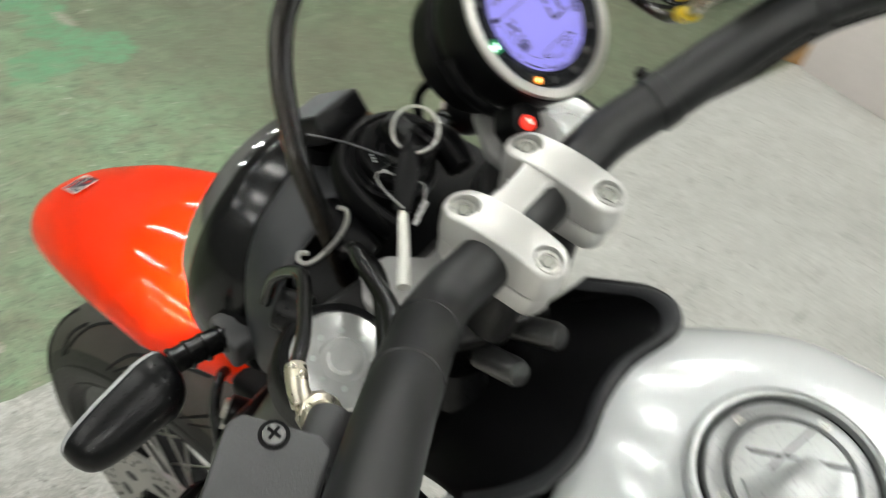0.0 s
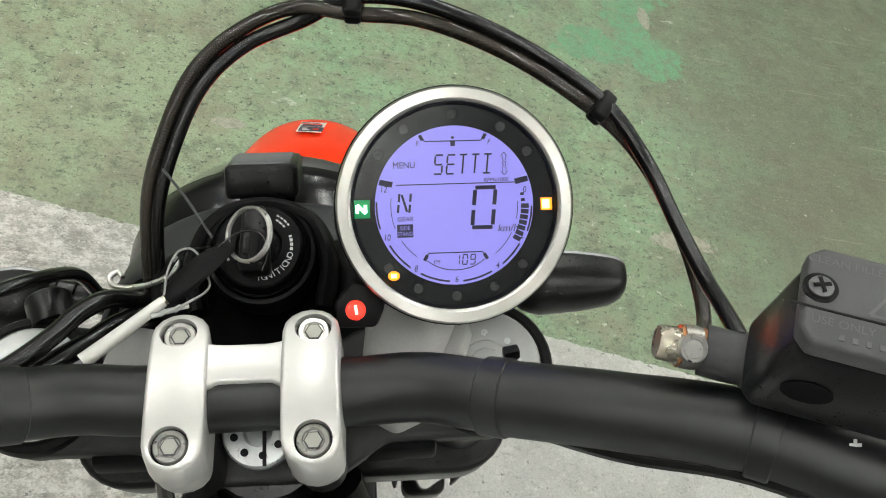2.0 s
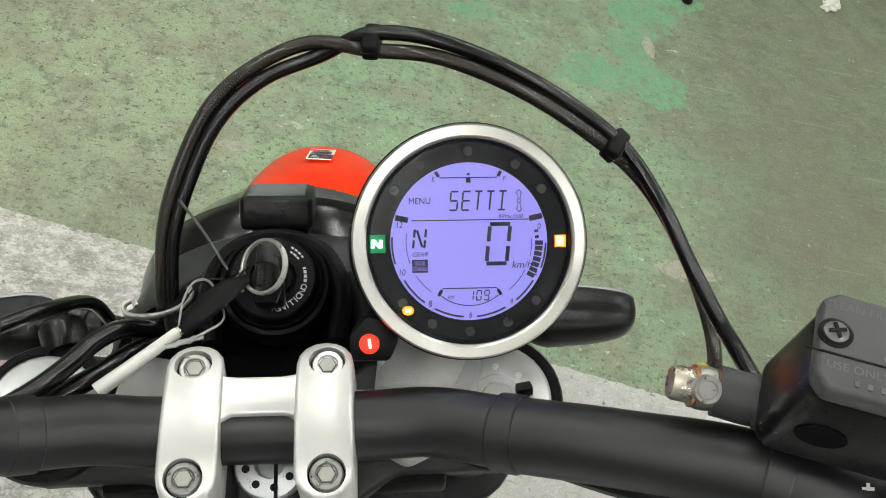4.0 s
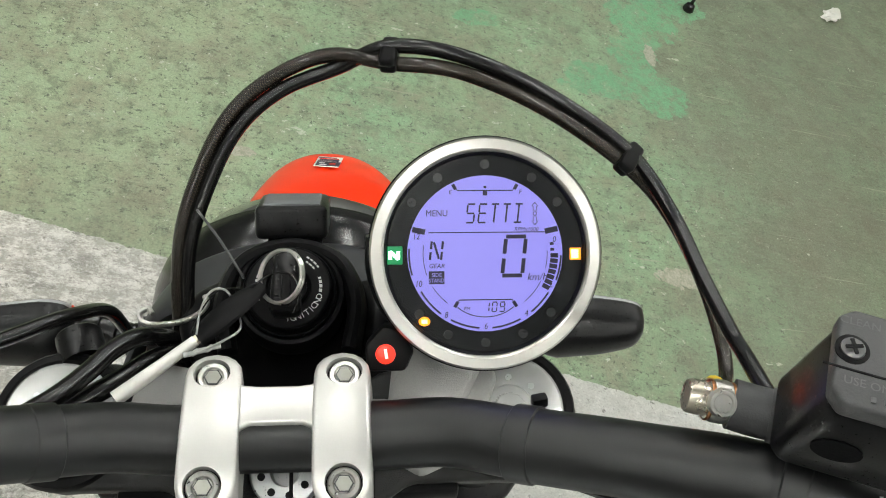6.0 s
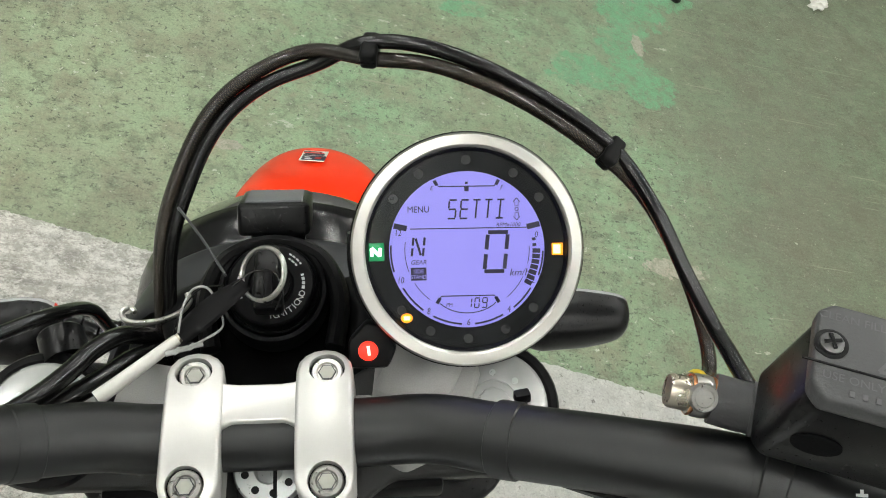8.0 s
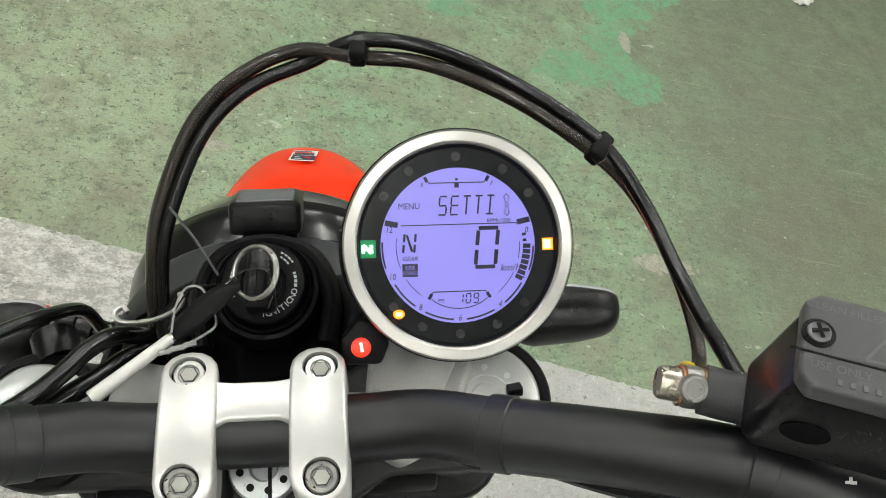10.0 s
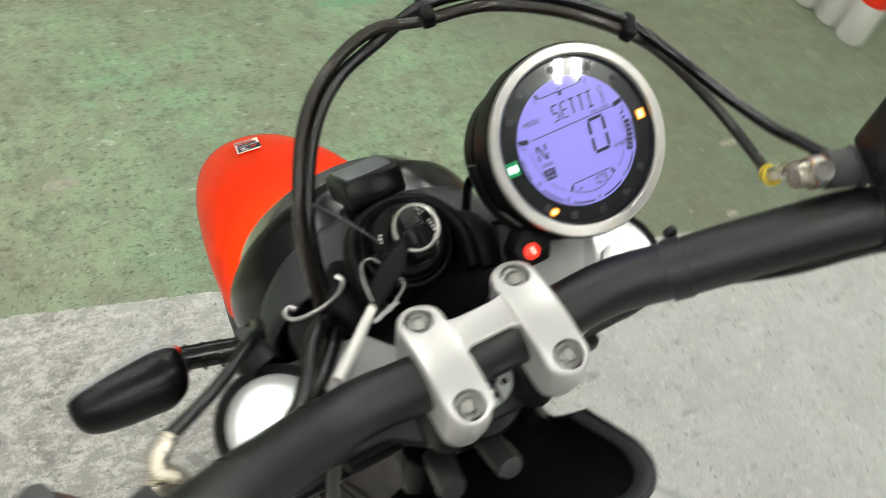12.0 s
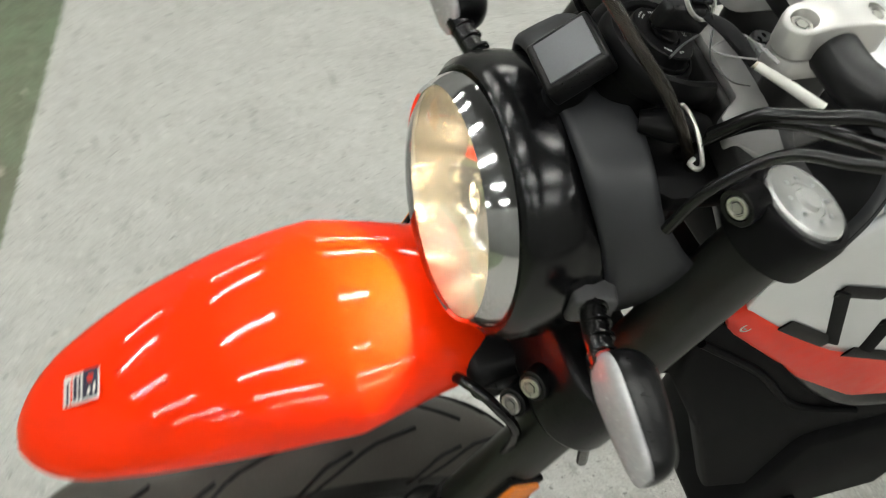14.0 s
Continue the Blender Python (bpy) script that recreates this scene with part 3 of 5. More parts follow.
# ---- yokes and fork
CAP = Vector((0.1105, 0.0375, 1.0565))
FM = basis((0, 0.020, 1.050), RAKE, BACK)
out = []
out += arc(0.109, 0.017, 0.033, -100, 95, 14)
out += [(0.07, 0.045), (0.045, 0.040), (0.03, 0.030), (-0.03, 0.030), (-0.045, 0.040), (-0.07, 0.045)]
out += arc(-0.109, 0.017, 0.033, 85, 280, 14)
out += [(-0.06, -0.016), (-0.032, -0.034), (0.032, -0.034), (0.06, -0.016)]
yoke = part("top_yoke", plate(out, -0.024, -0.003, 0.004, FM, 3), M_CASTDARK, bike, "dark cast aluminium top yoke with a pale face")
part("yoke_face", plate([(-0.080, 0.034), (-0.050, 0.026), (-0.030, 0.024), (0.050, 0.024), (0.062, 0.028), (0.050, 0.044), (-0.030, 0.044), (-0.044, 0.062), (-0.062, 0.066), (-0.076, 0.052)], 1.050, 1.0615, 0.003, None, 2), M_CAST, yoke, "light grey cast face")
low = []
low += arc(0.109, 0.0, 0.036, -90, 90, 12) + arc(-0.109, 0.0, 0.036, 90, 270, 12)
LM = basis(Vector((0, 0.035, 1.058)) - RAKE * 0.225, RAKE, BACK)
lower = part("lower_yoke", plate(low, -0.030, 0.030, 0.006, LM, 3), M_BLACK, bike, "black lower fork yoke with pinch bolts")
for sgn in (1, -1):
    for h in (0.012, -0.014):
        q = Vector((sgn * (0.0987 if h < 0 else 0.1016), 0.1573 if h < 0 else 0.1508, 0.8225 if h < 0 else 0.8526))
        hex_bolt(lower, basis(q, (sgn * 0.45, 0.85, 0.30)), 0.0078)
        part("bolt_boss", lathe([(0.0125, -0.028), (0.0115, -0.003), (0.0105, -0.0022), (0, -0.0022)], basis(q, (sgn * 0.45, 0.85, 0.30)), 20), M_BLACK, lower)
    c = Vector((CAP.x * sgn, CAP.y, CAP.z))
    fork = part("fork_leg", lathe([(0, -0.43), (0.0225, -0.43), (0.0225, -0.10), (0.0225, -0.03), (0.0225, -0.006), (0.0215, -0.001), (0, -0.001)], basis(c, RAKE), 40), M_FORK, bike, "black fork leg with a bright slider")
    cap = part("fork_cap", lathe([(0.0325, -0.034), (0.0345, -0.012), (0.0345, -0.004), (0.0330, -0.0005), (0.0296, 0.0002), (0.0277, -0.0010)], basis(c, RAKE), 40), M_PLASTIC, fork)
    part("cap_plug", lathe([(0.0276, -0.004), (0.0276, 0.0015), (0.0262, 0.0032), (0.0205, 0.0040), (0.0125, 0.0036), (0.0120, 0.0028), (0.0085, 0.0028), (0.0075, 0.0060), (0, 0.0064)], basis(c, RAKE), 40), M_ALU, fork, "bright aluminium fork cap")
    for k in range(8):
        a = 2 * math.pi * k / 8
        part("cap_hole", lathe([(0.0017, 0), (0.0017, 0.0004), (0, 0.0004)], basis(c, RAKE) @ Matrix.Translation((0.0160 * math.cos(a), 0.0160 * math.sin(a), 0.0037)), 8), M_CAPSILVER, fork)
    part("stanchion", lathe([(0, -0.76), (0.0205, -0.76), (0.0205, -0.42), (0, -0.42)], basis(c, RAKE), 28), M_CHROME, fork)
    part("dust_seal", lathe([(0.0205, -0.436), (0.0240, -0.436), (0.0250, -0.428), (0.0250, -0.415), (0.0225, -0.412)], basis(c, RAKE), 32), M_PLASTIC, fork)
    part("axle_lug", rbox(0.05, 0.05, 0.10, 0.012, basis(c - RAKE * 0.765, RAKE, BACK), 3), M_BLACK, fork)
    mm = basis(c - RAKE * 0.365 + Vector((sgn * 0.0250, 0.0, 0)), (sgn, 0, 0), RAKE)
    refl = part("reflector", rbox(0.026, 0.078, 0.008, 0.003, mm), M_AMBER, fork, "amber side reflector")
    part("reflector_holder", rbox(0.032, 0.086, 0.006, 0.002, mm @ pose(0, 0, -0.004)), M_PLASTIC, fork)

for sgn in (1, -1):
    hex_bolt(yoke, basis((sgn * 0.1083, 0.0828, 1.0597), (sgn * 0.34, 0.93, 0.05)), 0.0075)
    part("bolt_boss", lathe([(0.0118, -0.016), (0.0118, 0.0002), (0.0112, 0.0010), (0.0082, 0.0010), (0.0080, -0.0035), (0, -0.0035)], basis((sgn * 0.1083, 0.0828, 1.0597), (sgn * 0.34, 0.93, 0.05)), 20), M_BLACK, yoke)

WELL = smooth_path([(0.060, -0.020, 1.000), (0.067, -0.044, 1.010), (0.071, -0.062, 1.017), (0.067, -0.079, 1.020), (0.050, -0.0865, 1.021), (0.012, -0.0775, 1.023), (-0.020, -0.0785, 1.024), (-0.050, -0.0850, 1.022),
                    (-0.074, -0.0815, 1.015), (-0.090, -0.0660, 0.996), (-0.100, -0.0440, 0.970)], 5)
rows = []
for i in range(9):
    f = i / 8
    rows.append([Vector((p.x * (1 - 0.25 * f), p.y + (0.004 - p.y) * f ** 1.3, p.z + 0.002 - 0.060 * f ** 1.25)) for p in WELL])
tray = part("under_tray", skin(rows, closed=False), M_PLASTIC, bike, "black plastic tray under the bar", smooth=60)
so = tray.modifiers.new("thickness", "SOLIDIFY")
so.thickness, so.offset = 0.004, -1
lip = [[p + Vector((-p.x * 0.11 * q, (0.004 - p.y) * 0.09 * q, h)) for p in WELL] for q, h in ((-0.16, -0.005), (-0.14, 0.0008), (-0.02, 0.0018), (0.30, 0.0016), (0.70, -0.0002), (1.0, -0.0040))]
part("tray_rim", skin(lip, closed=False), M_SHELL, tray, smooth=60)
for c, d in (((-0.037, -0.022, 1.022), (-0.15, -0.75, 0.45)), ((-0.004, -0.026, 1.022), (0.0, -0.75, 0.45))):
    part("connector", lathe([(0, -0.020), (0.0085, -0.020), (0.0085, 0.010), (0.0070, 0.014), (0, 0.014)], basis(c, d), 20), M_SCREW, tray, "grey metal connector")

# ---- ignition lock
IM = basis((0, 0.0918, 1.0895), RAKE, BACK) @ Matrix.Diagonal((0.92, 0.92, 1, 1))
lock = part("ignition_lock", lathe([(0, -0.045), (0.026, -0.045), (0.026, -0.012), (0.0232, -0.006), (0.0232, -0.0008), (0.0222, 0.0), (0.0125, 0.0), (0.0115, -0.0012), (0, -0.0012)], IM, 48), M_PLASTIC, bike, "black ignition lock with white print")
part("lock_surround", lathe([(0.0262, -0.030), (0.0308, -0.030), (0.0308, -0.013), (0.0296, -0.0095), (0.0275, -0.0090), (0.0262, -0.0105)], IM, 56), M_PLASTIC, lock)
part("lock_collar", lathe([(0.0236, -0.020), (0.0260, -0.020), (0.0260, -0.008), (0.0252, -0.007), (0.0240, -0.008)], IM, 40), M_BLACK, lock)
part("lock_rotor", lathe([(0, 0.0), (0.0100, 0.0), (0.0100, 0.0016), (0.0085, 0.0022), (0, 0.0022)], IM, 28), M_BLACK, lock)


def round_words(words, r, a0, step, size, m, mat, parent, name):
    """Letters set round a circle."""
    for i, ch in enumerate(words):
        if ch == " ":
            continue
        a = radians(a0 + step * i)
        lettering(name, ch, size, m @ Matrix.Translation((r * math.cos(a), r * math.sin(a), 0.0008)) @ Matrix.Rotation(a + math.pi / 2, 4, "Z"), mat, parent)


round_words("IGNITION", 0.0180, -90, 8.8, 0.0049, IM, M_PRINT, lock, "lock_word")
for a0, a1, r, w in ((-10, -4, 0.0176, 0.0030), (-2, 4, 0.0176, 0.0030), (6, 12, 0.0176, 0.0030), (14, 18, 0.0176, 0.0030), (34, 38, 0.0196, 0.0018), (40, 46, 0.0196, 0.0018), (48, 53, 0.0196, 0.0018), (55, 60, 0.0196, 0.0018),
                     (36, 41, 0.0172, 0.0018), (43, 50, 0.0172, 0.0018), (52, 57, 0.0172, 0.0018), (150, 155, 0.0176, 0.0030), (157, 163, 0.0176, 0.0030), (165, 170, 0.0176, 0.0030), (192, 198, 0.0176, 0.0028), (201, 206, 0.0176, 0.0028)):
    part("lock_mark", band(arc(0, 0, r, a0, a1, 4), w * 0.55, IM, 0.0004), M_PRINT, lock)
part("lock_mark", band(arc(0.0167, -0.0057, 0.0014, 0, 360, 14), 0.0005, IM, 0.0004), M_PRINT, lock)

# key with its ring and tag
key = new("ignition_key")
key.matrix_basis = bike.matrix_basis.copy()
tagged(key, "black key in the ignition with a steel ring and tag", "key")
bow = rbox(0.0150, 0.036, 0.017, 0.0030, None, 3)
for v in bow.verts:
    f = (v.co.y + 0.017) / 0.034
    v.co.x *= 1.08 - 0.30 * f + 0.10 * math.sin(f * math.pi)
    v.co.z += 0.0045 * math.sin(f * math.pi) - 0.003 * f
bow.transform(IM @ pose(0, -0.002, 0.0155))
part("key_head", bow, M_BLACK, key)
part("key_rib", rbox(0.0048, 0.018, 0.0030, 0.0012, IM @ pose(0.001, -0.010, 0.0265, -6, 0, 0), 2), M_PLASTIC, key)
part("key_blade", rbox(0.0026, 0.0085, 0.012, 0.0004, IM @ pose(0, 0, 0.004)), M_STEEL, key)
KR = basis((-0.001, 0.080, 1.1160), (-0.55, -0.34, 0.76), (0, 0.8, 0.5))
for dz, rr in ((0, 0.0128), (0.0013, 0.0126)):
    part("key_ring", sweep([KR @ Vector((rr * math.cos(t * math.pi / 12), rr * math.sin(t * math.pi / 12), dz)) for t in range(25)], 0.0009, 8, 2), M_STEEL, key)
part("tag_strap", sweep([(-0.010, 0.078, 1.111), (-0.020, 0.070, 1.110), (-0.030, 0.063, 1.106), (-0.040, 0.0565, 1.1005)], lambda t: 0.0034 + 0.0026 * math.sin(t * 2.7), 12, 8, flat=(0.5, 1.1)), M_PLASTIC, key)
part("tag_ferrule", sweep([(-0.0395, 0.0567, 1.1003), (-0.0425, 0.0542, 1.0997)], 0.0024, 10, 1), M_BRASS, key)
part("tag_tube", sweep([(-0.0415, 0.0550, 1.1000), (-0.058, 0.0410, 1.0985), (-0.0755, 0.0270, 1.0965)], lambda t: 0.0027 + 0.0010 * t, 12, 6), M_WHITE, key, "white plastic tag tube")
part("wire_loop", sweep([(-0.016, 0.076, 1.112), (-0.006, 0.080, 1.118), (0.004, 0.080, 1.117), (0.007, 0.072, 1.112), (0.004, 0.066, 1.106)], 0.0005, 6, 6), M_RUBBER, key)
part("wire_loop", sweep([(-0.020, 0.078, 1.110), (-0.034, 0.082, 1.100), (-0.044, 0.070, 1.092), (-0.046, 0.056, 1.088)], 0.0004, 6, 6), M_RUBBER, key)
part("tie_tail", sweep([(-0.0440, 0.0450, 1.1040), (-0.0375, 0.0465, 1.1045), (-0.0280, 0.0515, 1.1050), (-0.0205, 0.0580, 1.1045), (-0.0220, 0.0680, 1.1020), (-0.0280, 0.0800, 1.1040), (-0.0350, 0.0790, 1.1060), (-0.0392, 0.0690, 1.1060), (-0.0405, 0.0560, 1.1040)], 0.0006, 6, 6), M_UNTIE, key)
for k in range(5):
    part("tie_tooth", rbox(0.0042, 0.0026, 0.0012, 0.0004, pose(-0.0435 + 0.0032 * k, 0.0452 + 0.0010 * k, 1.1042, 0, 0, 14 + 25 * (k % 2))), M_UNTIE, key)
part("tie_tail", sweep([(-0.020, 0.086, 1.106), (-0.032, 0.104, 1.113), (-0.044, 0.120, 1.117)], 0.0007, 6, 6), M_GREYPL, key)

# ---- gauge
GT = radians(37)
GN, GU = Vector((0, -math.sin(GT), math.cos(GT))), Vector((0, math.cos(GT), math.sin(GT)))
GM = basis((0.0926, 0.0692, 1.1483), GN, GU) @ Matrix.Diagonal((1.02, 1.02, 1, 1))
gauge = part("instrument", lathe([(0, -0.052), (0.026, -0.052), (0.036, -0.048), (0.046, -0.036), (0.0505, -0.022), (0.0518, -0.008), (0.0521, -0.0005), (0.0514, 0.0005)], GM, 64), M_PLASTIC, bike, "round instrument with a lit violet display")
part("bezel", lathe([(0.0514, -0.003), (0.0514, 0.0012), (0.0505, 0.0026), (0.0462, 0.0030), (0.0452, 0.0022), (0.0448, -0.0010)], GM, 72), M_BEZEL, gauge, "brushed metal bezel")
part("inner_ring", lathe([(0.0452, 0.0005), (0.0446, 0.0005), (0.0438, -0.0006), (0.0434, -0.0016)], GM, 64), M_BLACK, gauge)
part("dial_face", lathe([(0.0446, -0.0014), (0.0, -0.0014)], GM, 64), M_FACE, gauge)
lcd = part("display", plate(arc(0, 0.0, 0.0345, 0, 360, 64)[:-1], -0.0012, -0.0009, 0, GM), M_LCD, gauge, "backlit violet display")
DM = GM @ pose(0, 0, -0.0009)


def gp(px, py):
    """Dial place in metres from marks on a 280-wide drawing of the display."""
    return (px * 0.0345 / 140, py * 0.0345 / 140)


def ink(curve, w, name="display_mark", thick=0.0003):
    return part(name, band([gp(*p) for p in curve], w * 0.0345 / 140, DM, thick), M_INK, lcd, smooth=0)


def block(x0, y0, x1, y1, name="display_mark"):
    return ink([(x0, (y0 + y1) / 2), (x1, (y0 + y1) / 2)], abs(y1 - y0), name)


def word(txt, px, py, size, shear=0.0, squeeze=1.0, mat=None, align="CENTER"):
    x, y = gp(px, py)
    return lettering("display_word", txt, size * 0.0345 / 140, DM @ Matrix.Translation((x, y, 0.0004)), mat or M_INK, lcd, align, shear, squeeze)


def seg_char(ch, px, py, w, h, t):
    """A display character built of bars."""
    a, b, c, d = px - w / 2, px + w / 2, py - h / 2, py + h / 2
    S = {"top": [(a, d), (b, d)], "bot": [(a, c), (b, c)], "mid": [(a, py), (b, py)], "lu": [(a, py + t * 0.6), (a, d - t * 0.6)], "ll": [(a, c + t * 0.6), (a, py - t * 0.6)],
         "ru": [(b, py + t * 0.6), (b, d - t * 0.6)], "rl": [(b, c + t * 0.6), (b, py - t * 0.6)], "cu": [(px, py), (px, d)], "cl": [(px, c), (px, py)], "dg": [(a + t, d - t), (b - t, c + t)]}
    use = {"0": "top bot lu ll ru rl", "S": "top mid bot lu rl", "E": "top mid bot lu ll", "T": "top cu cl", "I": "top bot cu cl", "N": "lu ll ru rl dg", "1": "ru rl", "9": "top mid bot lu ru rl",
           "8": "top mid bot lu ll ru rl"}[ch]
    for k in use.split():
        ink([(x + (y - py) * 0.11, y) for x, y in S[k]], t, "segment")


for i, ch in enumerate("SETTI"):
    seg_char(ch, -26 + i * 21.5, 72, 13, 33, 3.0)
seg_char("0", 52, -5, 36, 70, 7)
seg_char("N", -88, 6, 20, 38, 4)
word("MENU", -87, 72, 16, squeeze=0.9)
word("E", -63, 110, 11, 0.2)
word("F", 63, 110, 11, 0.2)
ink([(-57, 124), (-50, 113), (50, 113), (57, 124)], 2.0)
ink([(-58, 124), (-53, 115)], 6)
ink([(58, 124), (53, 115)], 6)
block(-4, 104, 4, 112)
ink([(0, 121), (0, 117)], 5)
ink([(-102, 38), (108, 38)], 1.8)
ink([(-131, 44), (-108, 39)], 10)
ink([(131, 44), (108, 39)], 10)
word("RPMx1000", 74, 43, 10, 0.25)
word("GEAR", -88, -22, 11.5, 0.25)
block(-102, -54, -74, -31, "side_stand_panel")
word("SIDE", -88, -38, 10, mat=M_LCD, squeeze=0.95)
word("STAND", -88, -48, 10, mat=M_LCD, squeeze=0.85)
word("km/h", 93, -43, 18, 0.25)
for k in (1, -1):
    ink([(90 + dx, 71 + k * dy) for dx, dy in ((0, 20), (-6, 13), (-3, 13), (-3, 6), (3, 6), (3, 13), (6, 13), (0, 20))], 1.3)
ink(arc(90, 71, 3.2, 0, 360, 10), 1.4)
for n, (a, r) in {"12": (166, 128), "10": (204, 132), "8": (237, 131), "6": (270, 131), "4": (304, 131), "2": (334, 131), "0": (11, 127)}.items():
    word(n, r * math.cos(radians(a)), r * math.sin(radians(a)), 16, 0.15, 0.8)
for a0, a1 in ((176, 196), (210, 233), (242, 265), (275, 298), (308, 328), (339, 358)):
    ink(arc(0, 0, 137 if a0 < 200 or a0 > 330 else 134, a0, a1, 8), 3.2)
for a0, a1, r in ((172, 200, 112), (212, 232, 112), (309, 333, 112), (346, 362, 112)):
    ink(arc(0, 0, r, a0, a1, 8), 1.2)
for a in (358, 353.5, 349, 344.5, 340, 335.5, 331, 3, 8):
    c, s = math.cos(radians(a)), math.sin(radians(a))
    w = 0.5 if a in (3, 8) else 1
    ink([(118 * c, 118 * s), ((118 + 14 * w) * c, (118 + 14 * w) * s)], 8 if w == 1 else 5)
ink([(-55, -95), (-48, -83), (48, -83), (55, -95)], 2)
ink([(-56, -96), (-50, -86)], 6)
ink([(56, -96), (50, -86)], 6)
ink(arc(0, -60, 68, 222, 318, 12, 54), 1.6)
word("PM", -34, -99, 9, 0.1)
for i, ch in enumerate("109"):
    seg_char(ch, 2 + i * 14, -96, 8, 17, 2)
part("neutral_lamp", rbox(0.0068, 0.0080, 0.0006, 0.0024, GM @ pose(-0.0400, -0.0005, -0.0011), 3), M_GREEN, gauge, "lit green neutral lamp")
for pts in ([(-0.0018, -0.0018), (-0.0018, 0.0018)], [(-0.0018, 0.0018), (0.0018, -0.0018)], [(0.0018, -0.0018), (0.0018, 0.0018)]):
    part("lamp_symbol", band(pts, 0.0014, GM @ pose(-0.0403, -0.0005, -0.0008)), M_GREENW, gauge)
part("fuel_lamp", rbox(0.0050, 0.0054, 0.0006, 0.0002, GM @ pose(0.0403, -0.0005, -0.0010)), M_AMBERL, gauge, "lit amber fuel lamp")
part("lamp_symbol", rbox(0.0032, 0.0040, 0.0004, 0.0001, GM @ pose(0.0400, -0.0005, -0.0006)), M_AMBERW, gauge)
for k in range(10):
    a = radians((35, 58, 90, 122, 145, 222, 245, 270, 295, 318)[k])
    part("unlit_lamp", plate(arc(0, 0, 0.0021, 0, 360, 12)[:-1], -0.0014, -0.0011, 0, GM @ pose(0.0395 * math.cos(a), 0.0395 * math.sin(a), 0)), M_UNLIT, gauge)
part("engine_lamp", plate(arc(0, 0, 0.0026, 0, 360, 14, 0.0021)[:-1], -0.0013, -0.0008, 0, GM @ pose(-0.0272, -0.0298, 0)), M_AMBERL, gauge, "lit amber engine lamp")
part("lamp_symbol", rbox(0.0026, 0.0018, 0.0003, 0, GM @ pose(-0.0272, -0.0298, -0.0006)), M_AMBERW, gauge)
pane = part("gauge_glass", lathe([(0.0446, 0.0), (0.0, 0.0)], GM, 48), M_GLASS, gauge)
pane.visible_shadow = False
# the gauge's carrier and the red warning lamp
part("gauge_bracket", sweep([(0.088, 0.085, 1.100), (0.080, 0.060, 1.080), (0.066, 0.035, 1.066)], 0.015, 16, 6, flat=(0.5, 1.2)), M_CAST, bike, "cast gauge bracket")
part("bracket_plate", plate([(0.046, 0.012), (0.064, 0.000), (0.090, 0.012), (0.104, 0.050), (0.100, 0.082), (0.075, 0.090), (0.052, 0.062)], 1.058, 1.070, 0.004, None, 3), M_CAST, bike, "cast gauge bracket")
part("gauge_back", lathe([(0, -0.074), (0.034, -0.074), (0.041, -0.068), (0.043, -0.050), (0.040, -0.046), (0, -0.046)], GM, 40), M_PLASTIC, gauge)
part("gauge_lead", sweep([(0.064, 0.110, 1.092), (0.058, 0.120, 1.072), (0.050, 0.110, 1.055)], 0.003, 10, 5), M_RUBBER, gauge)
part("gauge_strap", sweep([GM @ Vector((0.0515 * math.cos(a), 0.0515 * math.sin(a), -0.030 + 0.006 * math.sin(a))) for a in [math.pi * (0.95 + 0.1 * k) for k in range(6)]], 0.004, 10, 4, flat=(1.6, 0.5)), M_BLACK, gauge)
wl = part("warning_lamp", plate([(-0.0085, -0.008), (0.009, -0.008), (0.013, 0.001), (0.009, 0.011), (-0.001, 0.013), (-0.0095, 0.004)], -0.020, 0.0, 0.002, basis((0.0474, 0.038, 1.1135), (-0.05, -0.62, 0.78), (0, 0.78, 0.62)), 2), M_PLASTIC, bike, "small black housing with a lit red lamp")
WM = basis((0.0474, 0.038, 1.1138), (-0.05, -0.62, 0.78), (0, 0.78, 0.62))
part("lamp_lens", lathe([(0.0046, 0.0), (0.0044, 0.0012), (0.0032, 0.0019), (0, 0.0022)], WM, 24), M_REDL, wl)
part("lamp_symbol", rbox(0.0014, 0.0044, 0.0004, 0.0001, WM @ pose(0.0003, 0.0004, 0.0023, 0, 0, 8)), M_REDW, wl)

# ---- headlamp


def fluted(profile, m, n):
    """A lathed bowl with facets pressed into it."""
    bm = lathe(profile, m, n)
    inv = m.inverted()
    for v in bm.verts:
        p = inv @ v.co
        r = math.hypot(p.x, p.y)
        k = 1 + 0.018 * math.cos(12 * math.atan2(p.y, p.x)) * min(1, r / 0.03) + 0.010 * math.cos(r * 420)
        v.co = m @ Vector((p.x * k if r < 0.076 else p.x, p.y * k if r < 0.076 else p.y, p.z))
    return bm


